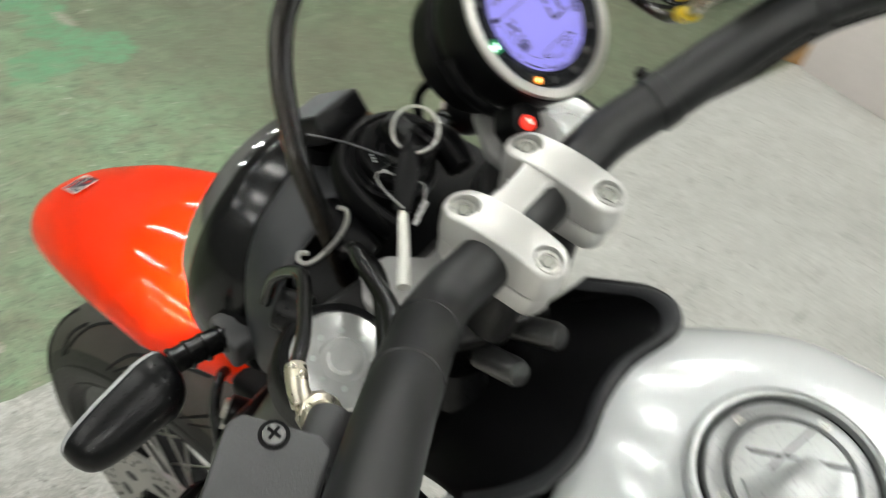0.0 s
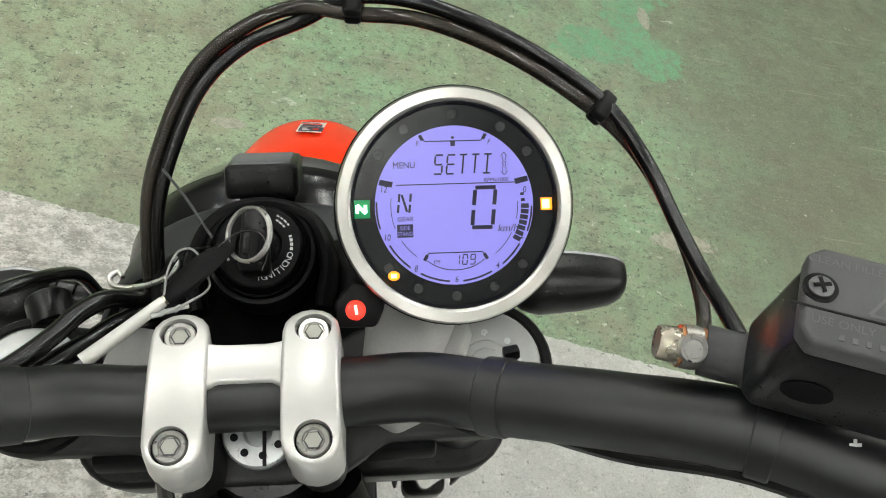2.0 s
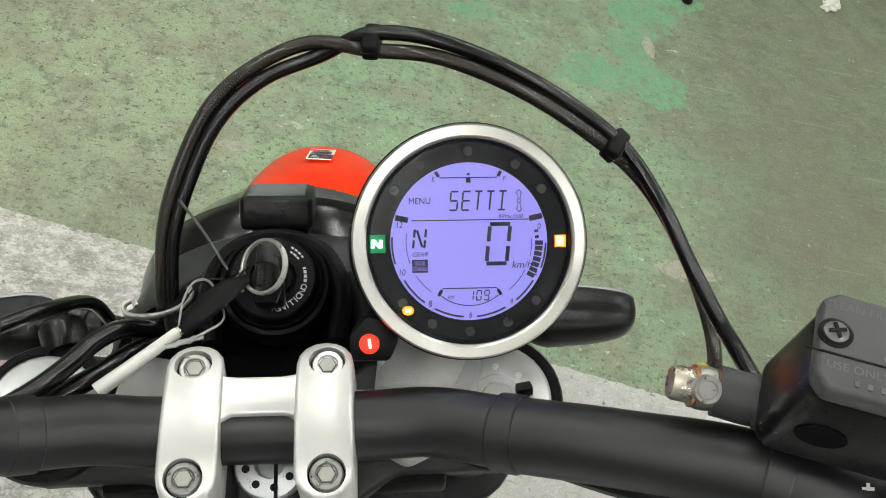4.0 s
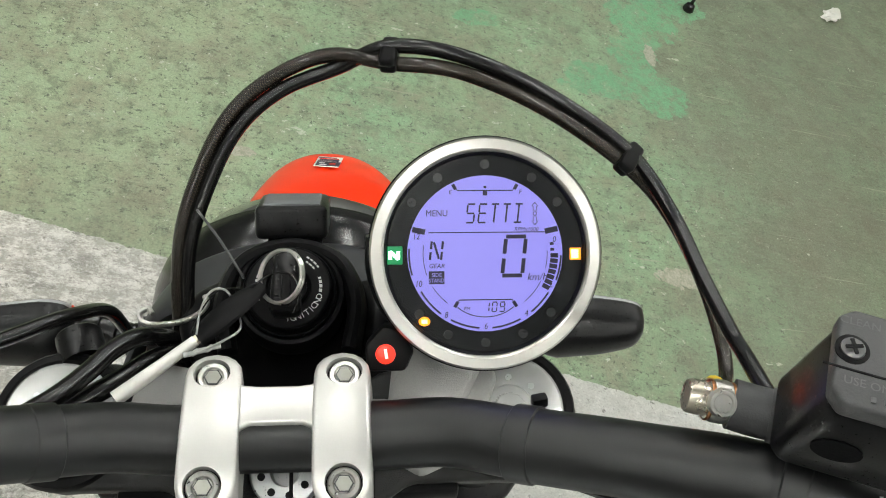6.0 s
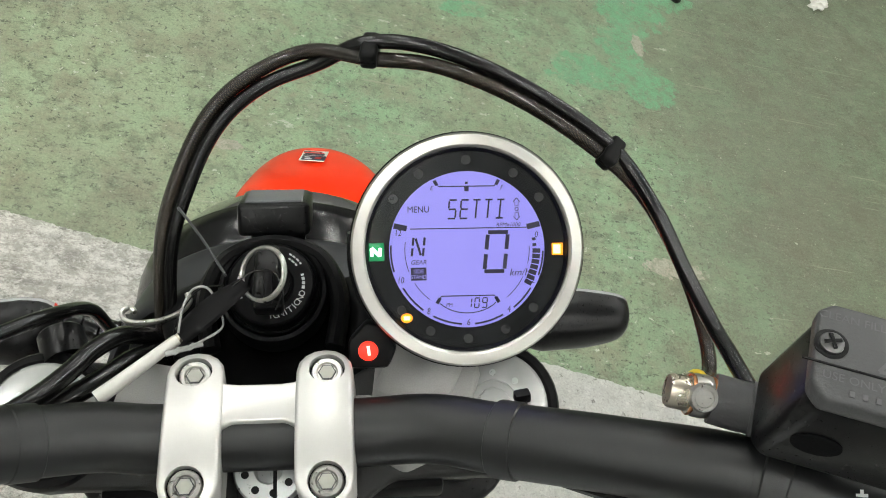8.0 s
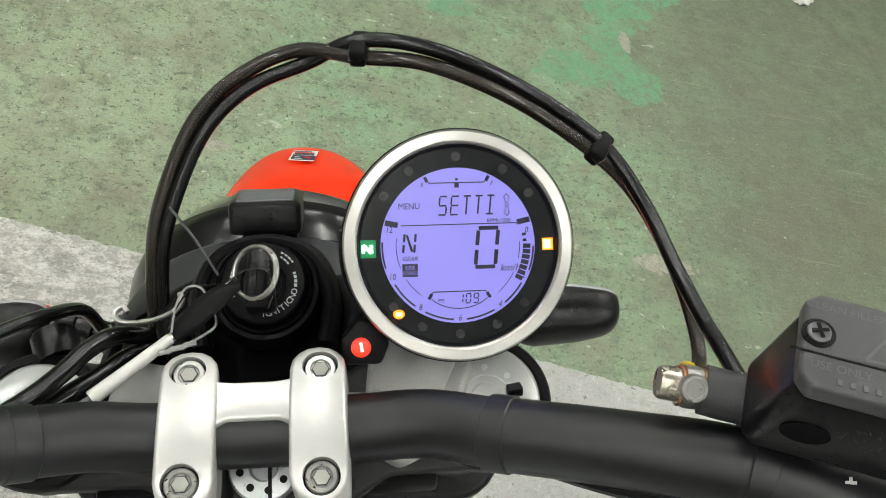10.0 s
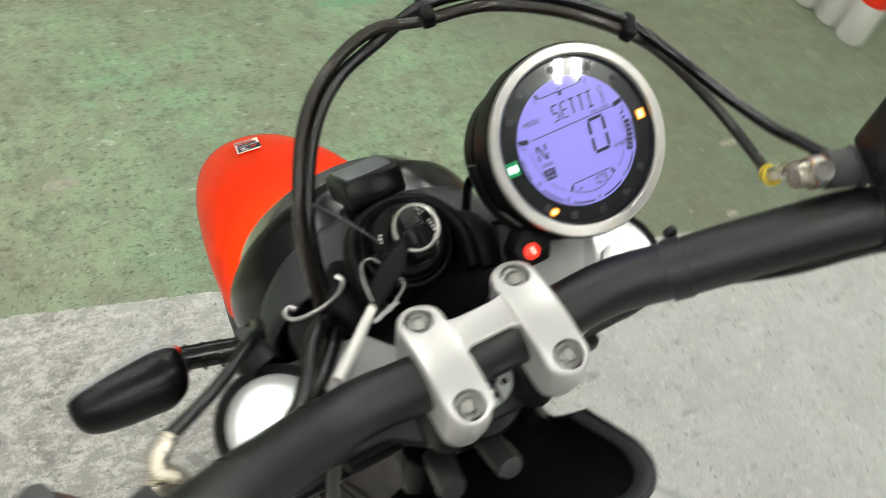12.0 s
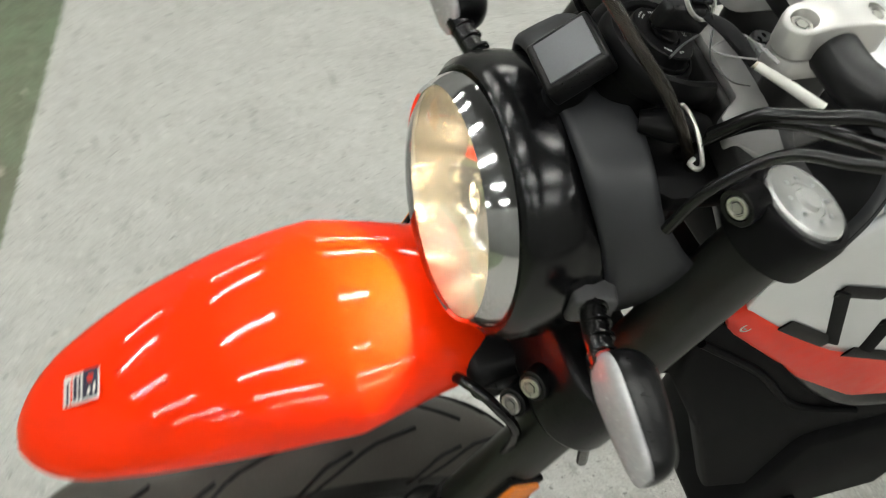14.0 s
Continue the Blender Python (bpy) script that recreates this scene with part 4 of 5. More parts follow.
HM = basis((0, 0.178, 0.947), (0, 1, -0.01))
lamp = part("headlamp", lathe([(0.0865, 0.004), (0.0905, 0.007), (0.0950, 0.003), (0.0975, -0.007), (0.0980, -0.020), (0.0965, -0.031), (0.0945, -0.037), (0.0955, -0.042), (0.0935, -0.050), (0.0880, -0.055)], HM, 72), M_LAMPBODY, bike, "round black headlamp, lit")
part("chrome_ring", lathe([(0.0870, 0.003), (0.0862, 0.010), (0.0830, 0.018), (0.0795, 0.024), (0.0775, 0.0225)], HM, 72), M_RINGCHROME, lamp, "chrome ring with dark reflections put into its tone")
part("reflector_bowl", fluted([(0.0778, 0.021), (0.0740, 0.004), (0.0640, -0.012), (0.0560, -0.020), (0.0480, -0.026), (0.0390, -0.0315), (0.0300, -0.036), (0.0210, -0.039), (0.0120, -0.041), (0, -0.042)], HM, 96), surface("bowl_mirror", (0.90, 0.86, 0.79), 0.15, 1.0, grain=60, var=0.06, rv=0.03), lamp)
part("bulb", lathe([(0, -0.038), (0.009, -0.036), (0.011, -0.015), (0.009, -0.004), (0, 0.0)], HM, 20), M_BULB, lamp, "lit headlamp bulb")
part("bulb_shield", lathe([(0.012, -0.008), (0.011, 0.002), (0, 0.004)], HM, 20), M_CHROME, lamp)
lens = part("lamp_glass", lathe([(0.0785, 0.022), (0.0700, 0.028), (0.0500, 0.034), (0.0250, 0.0375), (0, 0.0385)], HM, 64), M_GLASS, lamp)
lens.visible_shadow = False
SHELL_A = [0, 20, 35, 48, 60, 72, 85, 100, 120, 150, 180]
SHELL = {"front_y": [0.152, 0.151, 0.148, 0.142, 0.135, 0.130, 0.127, 0.126, 0.126, 0.126, 0.126], "front_r": [0.103, 0.105, 0.106, 0.104, 0.101, 0.097, 0.0935, 0.092, 0.0910, 0.0905, 0.0905],
         "rear_y": [0.113, 0.108, 0.108, 0.105, 0.088, 0.065, 0.069, 0.088, 0.106, 0.116, 0.118], "rear_r": [0.107, 0.113, 0.118, 0.117, 0.1150, 0.112, 0.103, 0.093, 0.089, 0.086, 0.085]}
shell = []
for d in (0.0, 0.04, 0.12, 0.3, 0.5, 0.7, 0.86, 0.95, 1.0, 1.0):
    ring = []
    last = len(shell) == 9
    for k in range(97):
        a = -180 + 360 * k / 96
        fy, fr, ry, rr = (float(np.interp(abs(a), SHELL_A, SHELL[n])) for n in ("front_y", "front_r", "rear_y", "rear_r"))
        if a > 0:
            ry -= 0.006 * math.exp(-((a - 24) / 12) ** 2)
        r = fr + (rr - fr) * min(1, d * 1.15) ** 0.8 - (0.0045 if d == 0 else 0.0015 if d == 0.04 else 0) - (0.008 if last else 0.0015 if d == 1 else 0)
        ring.append(Vector((r * math.sin(radians(a)), fy + (ry - fy) * d + (0.002 if last else 0), 0.946 + r * math.cos(radians(a)))))
    shell.append(ring)
bucket = part("lamp_shell", skin(shell, closed=False), M_SHELL, bike, "matte black headlamp shell", smooth=50)
so = bucket.modifiers.new("thickness", "SOLIDIFY")
so.thickness, so.offset = 0.0025, -1
part("lamp_back", lathe([(0.089, 0.020), (0.080, -0.006), (0.050, -0.016), (0, -0.018)], basis((0, 0.112, 0.946), (0, 1, 0)), 40), M_DEEP, bucket)
BM = basis((0.0, 0.1530, 1.0815), (0, 0.66, 0.75), (0, -0.75, 0.66))
blk = part("top_block", rbox(0.038, 0.042, 0.018, 0.003, BM @ pose(0, 0, -0.008), 3), M_BLACK, bike, "grey sensor block on the headlamp shell")
part("block_face", rbox(0.030, 0.033, 0.0016, 0.0006, BM @ pose(0, 0.001, 0.0012)), M_BLOCK, blk)
part("block_neck", sweep([(0, 0.143, 1.040), (0, 0.143, 1.064)], 0.017, 16, 1, flat=(0.8, 1)), M_PLASTIC, blk)
# guard round the lock, ahead of the yoke
part("lock_guard", sweep([(-0.031, 0.068, 1.066), (-0.034, 0.092, 1.074), (-0.024, 0.114, 1.078), (0.0, 0.122, 1.080), (0.024, 0.114, 1.078), (0.034, 0.092, 1.074), (0.031, 0.068, 1.066)], 0.0065, 12, 6, flat=(1.6, 0.8)), M_PLASTIC, bike, "black plastic lock surround")
for sgn in (1, -1):
    part("lock_shoulder", sweep([(sgn * 0.036, 0.112, 1.056), (sgn * 0.046, 0.092, 1.060), (sgn * 0.044, 0.070, 1.054)], lambda t: 0.012 * (0.6 + 0.4 * math.sin(t * 3.14)), 14, 6, flat=(0.8, 1)), M_PLASTIC, bike)
part("cowl_floor", plate([(-0.085, 0.004), (0.085, 0.004), (0.08, 0.10), (0.05, 0.13), (0.0, 0.142), (-0.05, 0.13), (-0.08, 0.10)], 1.02, 1.034, 0.003), M_PLASTIC, bike)

# ---- turn signals


def signal(sgn):
    m = Matrix.Diagonal((sgn, 1, 1, 1))
    base = part("turn_signal", sweep([m @ Vector(p) for p in ((-0.092, 0.136, 0.962), (-0.118, 0.144, 0.964), (-0.146, 0.150, 0.968))], 0.0084, 14, 4), M_RUBBER, bike, "black turn signal with a clear lens")
    for d in (0.25, 0.45, 0.65, 0.85):
        p = Vector((-0.092, 0.136, 0.962)).lerp(Vector((-0.146, 0.150, 0.968)), d)
        part("stalk_rib", lathe([(0.0082, -0.0015), (0.0096, -0.001), (0.0096, 0.001), (0.0082, 0.0015)], m @ basis(p, (-0.96, 0.25, 0.1)), 16), M_RUBBER, base)
    part("stalk_foot", rbox(0.024, 0.030, 0.026, 0.004, m @ pose(-0.094, 0.136, 0.958, 0, 0, -14), 3), M_GREYPL, base)
    rings, front, rim = [], [], []
    A, B = Vector((-0.140, 0.150, 0.969)), Vector((-0.219, 0.150, 0.962))
    for i in range(19):
        t = 0.5 - 0.5 * math.cos(math.pi * i / 18)
        c = A.lerp(B, t)
        w = float(np.interp(t, [0, 0.25, 0.6, 1], [0.0180, 0.0205, 0.0185, 0.0140])) * max(0.02, 1 - abs(2 * t - 1) ** 7) ** 0.36
        ringp, fr = [], []
        for k in range(24):
            a = 2 * math.pi * k / 24
            yy, zz = math.copysign(abs(math.cos(a)) ** 0.8, math.cos(a)), math.copysign(abs(math.sin(a)) ** 0.8, math.sin(a))
            ringp.append(m @ (c + Vector((0, (0.30 if yy > 0 else 1.40) * w * yy, w * zz))))
            fr.append(m @ (c + Vector((0, w * 0.30 * yy + 0.0022 if yy > 0 else -0.10 * w * abs(yy) ** 0.5, w * zz * 0.97))))
        rings.append(ringp)
        front.append(fr)
    part("signal_shell", skin(rings), M_BLACK, base)
    part("signal_lens", skin(front[1:-1]), M_LENS, base, "clear frosted lens")
    if sgn > 0:
        part("lens_rim", skin([[p + m @ Vector((0.0012, 0, 0)) for p in r] for r in front[1:3]]), M_RED, base, "thin red rim")
    return base


signal(1)
signal(-1)

# ---- front mudguard


def mudguard():
    ys = [0.150, 0.170, 0.200, 0.235, 0.256, 0.262, 0.268, 0.285, 0.305, 0.340, 0.375, 0.405, 0.432, 0.455, 0.474, 0.488, 0.497, 0.503]
    crown = [(0.15, 0.836), (0.20, 0.842), (0.27, 0.840), (0.34, 0.824), (0.40, 0.795), (0.448, 0.766), (0.48, 0.747), (0.495, 0.733), (0.503, 0.714)]
    width = [(0.15, 0.062), (0.20, 0.074), (0.262, 0.092), (0.34, 0.084), (0.40, 0.073), (0.45, 0.058), (0.48, 0.042), (0.495, 0.024), (0.503, 0.006)]
    edge = [(0.15, 0.800), (0.20, 0.800), (0.262, 0.795), (0.34, 0.775), (0.40, 0.756), (0.45, 0.735), (0.48, 0.722), (0.501, 0.7135)]
    at = lambda tab, y: float(np.interp(y, [a for a, b in tab], [b for a, b in tab]))
    rows = []
    N = 24
    for y in ys:
        w, c, e = sum(at(width, min(0.501, max(0.15, y + d))) for d in (-0.05, -0.025, 0, 0.025, 0.05)) / 5 if y < 0.40 else at(width, y), at(crown, y), at(edge, y)
        row = []
        for k in range(N + 1):
            s = -1 + 2 * k / N
            a = s * math.pi / 2
            x = (w + (at(width, y) - w) * abs(s) ** 5) * math.copysign(abs(math.sin(a)) ** 0.92, s)
            z = e + (c - e) * math.cos(a) ** 0.85 + 0.006 * math.sin(math.pi * (y - 0.15) / 0.351)
            row.append(Vector((x * (1.10 if s > 0 else 0.97), y, z)))
        rows.append(row)
    bm = skin(rows, closed=False)
    ob = part("front_mudguard", bm, M_ORANGE, bike, "glossy orange-red front mudguard", smooth=60)
    so = ob.modifiers.new("thickness", "SOLIDIFY")
    so.thickness, so.offset = 0.0035, -1
    sub = ob.modifiers.new("round", "SUBSURF")
    sub.levels = sub.render_levels = 2
    return ob


guard = mudguard()
SM = basis((0.0045, 0.4480, 0.7712), (0.03, 0.53, 0.85), (0, 0.85, -0.53))
part("sticker", rbox(0.024, 0.031, 0.0006, 0.0001, SM @ pose(0, 0, 0.0012, 0, 0, 172)), M_WHITE, guard, "small white and black sticker")
for dx, dy, w, h, mt in ((0.0, -0.0080, 0.0225, 0.0130, M_INK), (0.004, -0.0085, 0.0060, 0.0050, M_RED), (-0.006, -0.0060, 0.0050, 0.0022, M_WHITE), (-0.005, -0.0110, 0.0070, 0.0018, M_WHITE),
                         (0.0, 0.0015, 0.0200, 0.0016, M_INK), (0.001, 0.0050, 0.0190, 0.0026, M_INK), (0.0, 0.0085, 0.0200, 0.0012, M_RED), (-0.001, 0.0120, 0.0180, 0.0016, M_INK)):
    part("sticker_bar", rbox(w, h, 0.0004 if mt != M_WHITE else 0.0007, 0, SM @ pose(dx, dy, 0.0017, 0, 0, 172)), mt, guard)

part("guard_stay", sweep([(-0.060, 0.175, 0.800), (-0.075, 0.150, 0.815), (-0.085, 0.120, 0.825)], 0.006, 10, 5, flat=(0.5, 1.6)), M_BLACK, guard)
part("inner_guard", rbox(0.13, 0.09, 0.010, 0.004, pose(0, 0.115, 0.872, -18, 0, 0)), M_RED, guard, "red inner guard panel")

part("guard_bracket", rbox(0.150, 0.055, 0.052, 0.010, pose(0, 0.148, 0.806, -17, 0, 0), 3), M_PLASTIC, guard, "black bracket under the guard")
part("brake_line", sweep([(-0.050, 0.190, 0.792), (-0.072, 0.186, 0.822), (-0.098, 0.168, 0.822), (-0.112, 0.150, 0.790), (-0.106, 0.160, 0.700), (-0.100, 0.176, 0.600)], 0.0042, 10, 6), M_RUBBER, guard, "thin black brake line")
# ---- front wheel
AX = Vector((0, 0.284, 0.305))
WM2 = basis(AX, (-1, 0, 0))
wheel = part("front_wheel", lathe([(0.222, -0.043), (0.206, -0.043), (0.198, -0.030), (0.188, -0.014), (0.186, 0.0), (0.188, 0.014), (0.198, 0.030), (0.206, 0.043), (0.222, 0.043), (0.217, 0.030), (0.214, 0.0), (0.217, -0.030), (0.222, -0.043)], WM2, 72), M_BLACK, bike, "black spoked front wheel")
prof = []
for k in range(17):
    a = radians(-112 + 224 * k / 16)
    prof.append((0.250 + 0.055 * math.cos(a), 0.055 * math.sin(a)))
tyre = part("tyre", lathe(prof[4:13], WM2, 96), M_TYRE, wheel, "dusty road tyre tread with sipes")
for walls in ([(0.220, -0.040)] + prof[:5], prof[12:] + [(0.220, 0.040)]):
    part("sidewall", lathe(walls, WM2, 96), M_WALLRUBBER, tyre, "black tyre sidewall")
    for r in (0.236, 0.262):
        z = math.copysign(0.055 * math.sqrt(max(0.0, 1 - ((r - 0.250) / 0.055) ** 2)) + 0.0003, walls[1][1])
        part("wall_line", lathe([(r - 0.0012, z - math.copysign(0.001, z)), (r, z + math.copysign(0.0007, z)), (r + 0.0012, z - math.copysign(0.001, z))], WM2, 72), M_WALLRUBBER, tyre)


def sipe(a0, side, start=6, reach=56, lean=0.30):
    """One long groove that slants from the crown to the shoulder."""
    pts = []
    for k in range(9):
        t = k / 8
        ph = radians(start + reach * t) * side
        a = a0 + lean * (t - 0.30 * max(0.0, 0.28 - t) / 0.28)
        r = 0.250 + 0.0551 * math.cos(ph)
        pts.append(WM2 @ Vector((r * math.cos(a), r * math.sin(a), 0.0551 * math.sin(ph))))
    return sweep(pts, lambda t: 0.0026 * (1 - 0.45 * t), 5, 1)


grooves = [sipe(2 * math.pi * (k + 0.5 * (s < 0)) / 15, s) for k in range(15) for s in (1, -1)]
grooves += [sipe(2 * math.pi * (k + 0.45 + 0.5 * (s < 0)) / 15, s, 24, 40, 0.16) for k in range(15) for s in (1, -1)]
# Tubes on the tread stand for grooves, groove shade put into their colour.
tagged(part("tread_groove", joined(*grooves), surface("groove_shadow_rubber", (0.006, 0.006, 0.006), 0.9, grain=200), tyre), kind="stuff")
hub = part("hub", lathe([(0, -0.055), (0.050, -0.055), (0.054, -0.048), (0.040, -0.035), (0.040, 0.035), (0.054, 0.048), (0.050, 0.055), (0, 0.055)], WM2, 40), M_BLACK, wheel)
for k in range(36):
    a = 2 * math.pi * k / 36
    s = 1 if k % 2 else -1
    b = a + (0.35 if (k // 2) % 2 else -0.35)
    part("spoke", sweep([WM2 @ Vector((0.042 * math.cos(b), 0.042 * math.sin(b), 0.045 * s)), WM2 @ Vector((0.190 * math.cos(a), 0.190 * math.sin(a), 0.010 * s))], 0.0019, 6, 1), M_STEEL, wheel)
disc = lathe([(0.088, 0.072), (0.165, 0.072), (0.165, 0.077), (0.088, 0.077), (0.088, 0.072)], WM2, 72)
brake = part("brake_disc", disc, M_DISC, wheel, "drilled steel brake disc")
for k in range(10):
    a = 2 * math.pi * k / 10
    part("disc_window", lathe([(0.0115, 0.0), (0.0115, 0.0004), (0, 0.0004)], WM2 @ Matrix.Rotation(a, 4, "Z") @ Matrix.Translation((0.112, 0, 0.0771)) @ Matrix.Diagonal((0.75, 1.25, 1, 1)), 20), M_PLASTIC, brake)
holes = []
for k in range(40):
    for j, r in enumerate((0.136, 0.146, 0.156)):
        a = 2 * math.pi * (k + 0.33 * j) / 40
        holes.append(lathe([(0.0030, 0.0), (0.0030, 0.0004), (0, 0.0004)], WM2 @ Matrix.Translation((r * math.cos(a), r * math.sin(a), 0.0771)), 8))
tagged(part("disc_hole", joined(*holes), M_PLASTIC, brake), kind="stuff")
for k in range(8):
    a = 2 * math.pi * k / 8
    part("disc_arm", sweep([WM2 @ Vector((0.045 * math.cos(a), 0.045 * math.sin(a), 0.060)), WM2 @ Vector((0.085 * math.cos(a + 0.12), 0.085 * math.sin(a + 0.12), 0.071)), WM2 @ Vector((0.092 * math.cos(a), 0.092 * math.sin(a), 0.074))], 0.008, 8, 4, flat=(0.5, 1)), M_BLACK, brake)
part("caliper", rbox(0.045, 0.11, 0.06, 0.012, pose(-0.092, 0.175, 0.400, 0, 0, 0) @ pose(0, 0, 0, -35, 0, 0), 3), M_BLACK, bike, "black front brake caliper")
for sgn in (1, -1):
    c = Vector((CAP.x * sgn, CAP.y, CAP.z))
    FG = basis(c - RAKE * 0.61, RAKE, BACK)
    rows = [[FG @ Vector((0.036 * math.sin(radians(a)), 0.036 * math.cos(radians(a)), h)) for a in range(-110, 111, 10)] for h in (-0.15, -0.14, 0.13, 0.148)]
    fg = part("fork_guard", skin(rows, closed=False), M_PLASTIC, bike, "black plastic fork guard", smooth=60)
    so = fg.modifiers.new("thickness", "SOLIDIFY")
    so.thickness, so.offset = 0.003, 0
    for h, w, mt in ((0.085, 0.034, M_WHITE), (0.0855, 0.005, M_INK), (0.0760, 0.005, M_INK)):
        a0, a1 = (14, 62) if mt == M_WHITE else (20, 56)
        rows = [[FG @ Vector((sgn * (0.0385 if mt == M_WHITE else 0.0390) * math.sin(radians(a0 + (a1 - a0) * k / 6)), (0.0385 if mt == M_WHITE else 0.0390) * math.cos(radians(a0 + (a1 - a0) * k / 6)), h + d)) for k in range(7)] for d in (-w / 2, w / 2)]
        part("guard_label" if mt == M_WHITE else "label_bar", skin(rows, closed=False), mt, fg)

# ---- hoses over the gauge
LOOP = [(-0.0570, 0.0760, 1.0300), (-0.0565, 0.0901, 1.0569), (-0.0526, 0.1152, 1.0949), (-0.0411, 0.1376, 1.1212), (-0.0255, 0.1556, 1.1425), (-0.0040, 0.1690, 1.1550), (0.0240, 0.1740, 1.1655),
        (0.0512, 0.1660, 1.1780), (0.0850, 0.1600, 1.1780), (0.1278, 0.1489, 1.1635), (0.1700, 0.1324, 1.1399)]
TAIL1 = [(0.1930, 0.1130, 1.1180), (0.2100, 0.0850, 1.0980), (0.2160, 0.0560, 1.0880), (0.2120, 0.0330, 1.0905), (0.1971, 0.0187, 1.1110)]
TAIL2 = [(0.1900, 0.1060, 1.1290), (0.1975, 0.0680, 1.1290), (0.2030, 0.0352, 1.1325), (0.2040, 0.0170, 1.1400), (0.2055, -0.0050, 1.1480)]
off = Vector((-0.0022, 0.0020, 0.0022))
part("brake_hose", sweep([Vector(p) + off for p in LOOP[:7]] + [Vector(p) - Vector((0, 0.003, 0.003)) for p in LOOP[7:]] + TAIL1, 0.0037, 12, 6), M_BRAID, bike, "brown braided brake hose")
part("control_cable", sweep([Vector(p) - off * 1.0 for p in LOOP[:7]] + [Vector(p) + Vector((0, 0.003, 0.002)) for p in LOOP[7:]] + TAIL2, 0.0037, 12, 6), M_RUBBER, bike, "black cable looping over the gauge")


def clip(p, d, w=0.0085):
    m = basis(p, d, (0, 0, 1))
    c = part("hose_clip", rbox(0.0172, 0.0100, w, 0.0022, m, 3), M_PLASTIC, bike, "black hose clip")
    part("clip_seam", rbox(0.0176, 0.0012, w * 0.9, 0.0003, m), M_RUBBER, c)


clip((0.0512, 0.1660, 1.1775), (1, -0.18, 0.10))
clip((0.1700, 0.1324, 1.1399), (0.75, -0.45, -0.50))
part("hose_hook", sweep([(-0.0440, 0.0975, 1.0735), (-0.0425, 0.0925, 1.0735), (-0.0475, 0.0885, 1.0700), (-0.0580, 0.0868, 1.0655), (-0.0700, 0.0882, 1.0615), (-0.0772, 0.0910, 1.0600), (-0.0788, 0.0958, 1.0605), (-0.0750, 0.0982, 1.0610), (-0.0722, 0.0945, 1.0615)], 0.0015, 8, 6), M_STEEL, bike, "bent steel hose hook")

# ---- brake master cylinder (right) and clutch master cylinder (left)


def master(sgn, centre, normal, ahead, words, cyl):
    m = Matrix.Diagonal((sgn, 1, 1, 1))
    C = m @ basis(centre, normal, ahead)
    shape = [(-0.0372, -0.0140), (-0.0330, -0.0195), (0.036, -0.0195), (0.042, -0.014), (0.042, 0.014), (0.036, 0.0185), (-0.0320, 0.0195), (-0.0372, 0.0155)]
    bb = plate([(x * 0.985, y * 0.97) for x, y in shape], -0.046, -0.004, 0.003)
    for v in bb.verts:
        k = min(1, max(0, (-0.004 - v.co.z) / 0.042))
        v.co.x -= 0.0080 * k if v.co.x < 0 else 0
    bb.transform(C)
    body = part("brake_master" if sgn > 0 else "clutch_master", bb, M_BLACK, bike, "black fluid reservoir and master cylinder")
    lid = part("lid", plate(shape, -0.005, 0.004, 0.002, C, 3), M_LID, body, "grey lid with cast print")
    for x, y in ((-0.032, 0.002), (0.032, -0.002)):
        part("screw_well", lathe([(0.0058, 0.0036), (0.0058, 0.0043), (0.0050, 0.0044), (0, 0.0042)], C @ Matrix.Translation((x, y, 0)), 24), M_PLASTIC, lid)
        sc = part("screw", lathe([(0.0043, 0.0040), (0.0041, 0.0052), (0.0028, 0.0060), (0, 0.0062)], C @ Matrix.Translation((x, y, 0)), 20), M_SCREW, lid)
        for a in (20, 110):
            part("screw_slot", rbox(0.0058, 0.0012, 0.0006, 0, C @ Matrix.Translation((x, y, 0.0062)) @ Matrix.Rotation(radians(a), 4, "Z")), M_PLASTIC, sc)
    if words:
        lettering("lid_word", "CLEAN FILLER CAP", 0.0044, C @ pose(-0.037, 0.0135, 0.0042), M_GREYPRINT, lid, "LEFT")
        lettering("lid_word", "USE ONLY", 0.0044, C @ pose(-0.034, -0.0105, 0.0042), M_GREYPRINT, lid, "LEFT")
        for k in range(6):
            part("lid_bar", rbox(0.0016, 0.0022, 0.0004, 0, C @ pose(-0.024 + 0.0042 * k, -0.0155, 0.0042)), M_GREYPRINT, lid)
        part("lid_line", rbox(0.050, 0.0007, 0.0004, 0, C @ pose(-0.016, -0.0062, 0.0042)), M_PLASTIC, lid)
        part("lid_triangle", band([(-0.016, -0.004), (-0.008, 0.009), (0.0, -0.004), (-0.016, -0.004)], 0.0014, C, 0.0043), M_GREYPRINT, lid)
    part("cylinder", sweep(cyl, 0.0100, 24, 4), M_GREYPL, body)
    part("cylinder_ring", sweep([Vector(cyl[1]), Vector(cyl[1]).lerp(Vector(cyl[2]), 0.12)], 0.0108, 24, 1), M_GREYPL, body)
    # Raised near-black disc stands for the port, its inner shade put into the colour.
    part("port_hole", lathe([(0.0098, -0.001), (0.0098, 0.0006), (0, 0.0006)], C @ basis((-0.0255, -0.0190, -0.026), (0.0, -1, 0.0), (0, 0, 1)) @ Matrix.Diagonal((0.9, 0.66, 1, 1)), 24), M_DEEP, body)
    return body


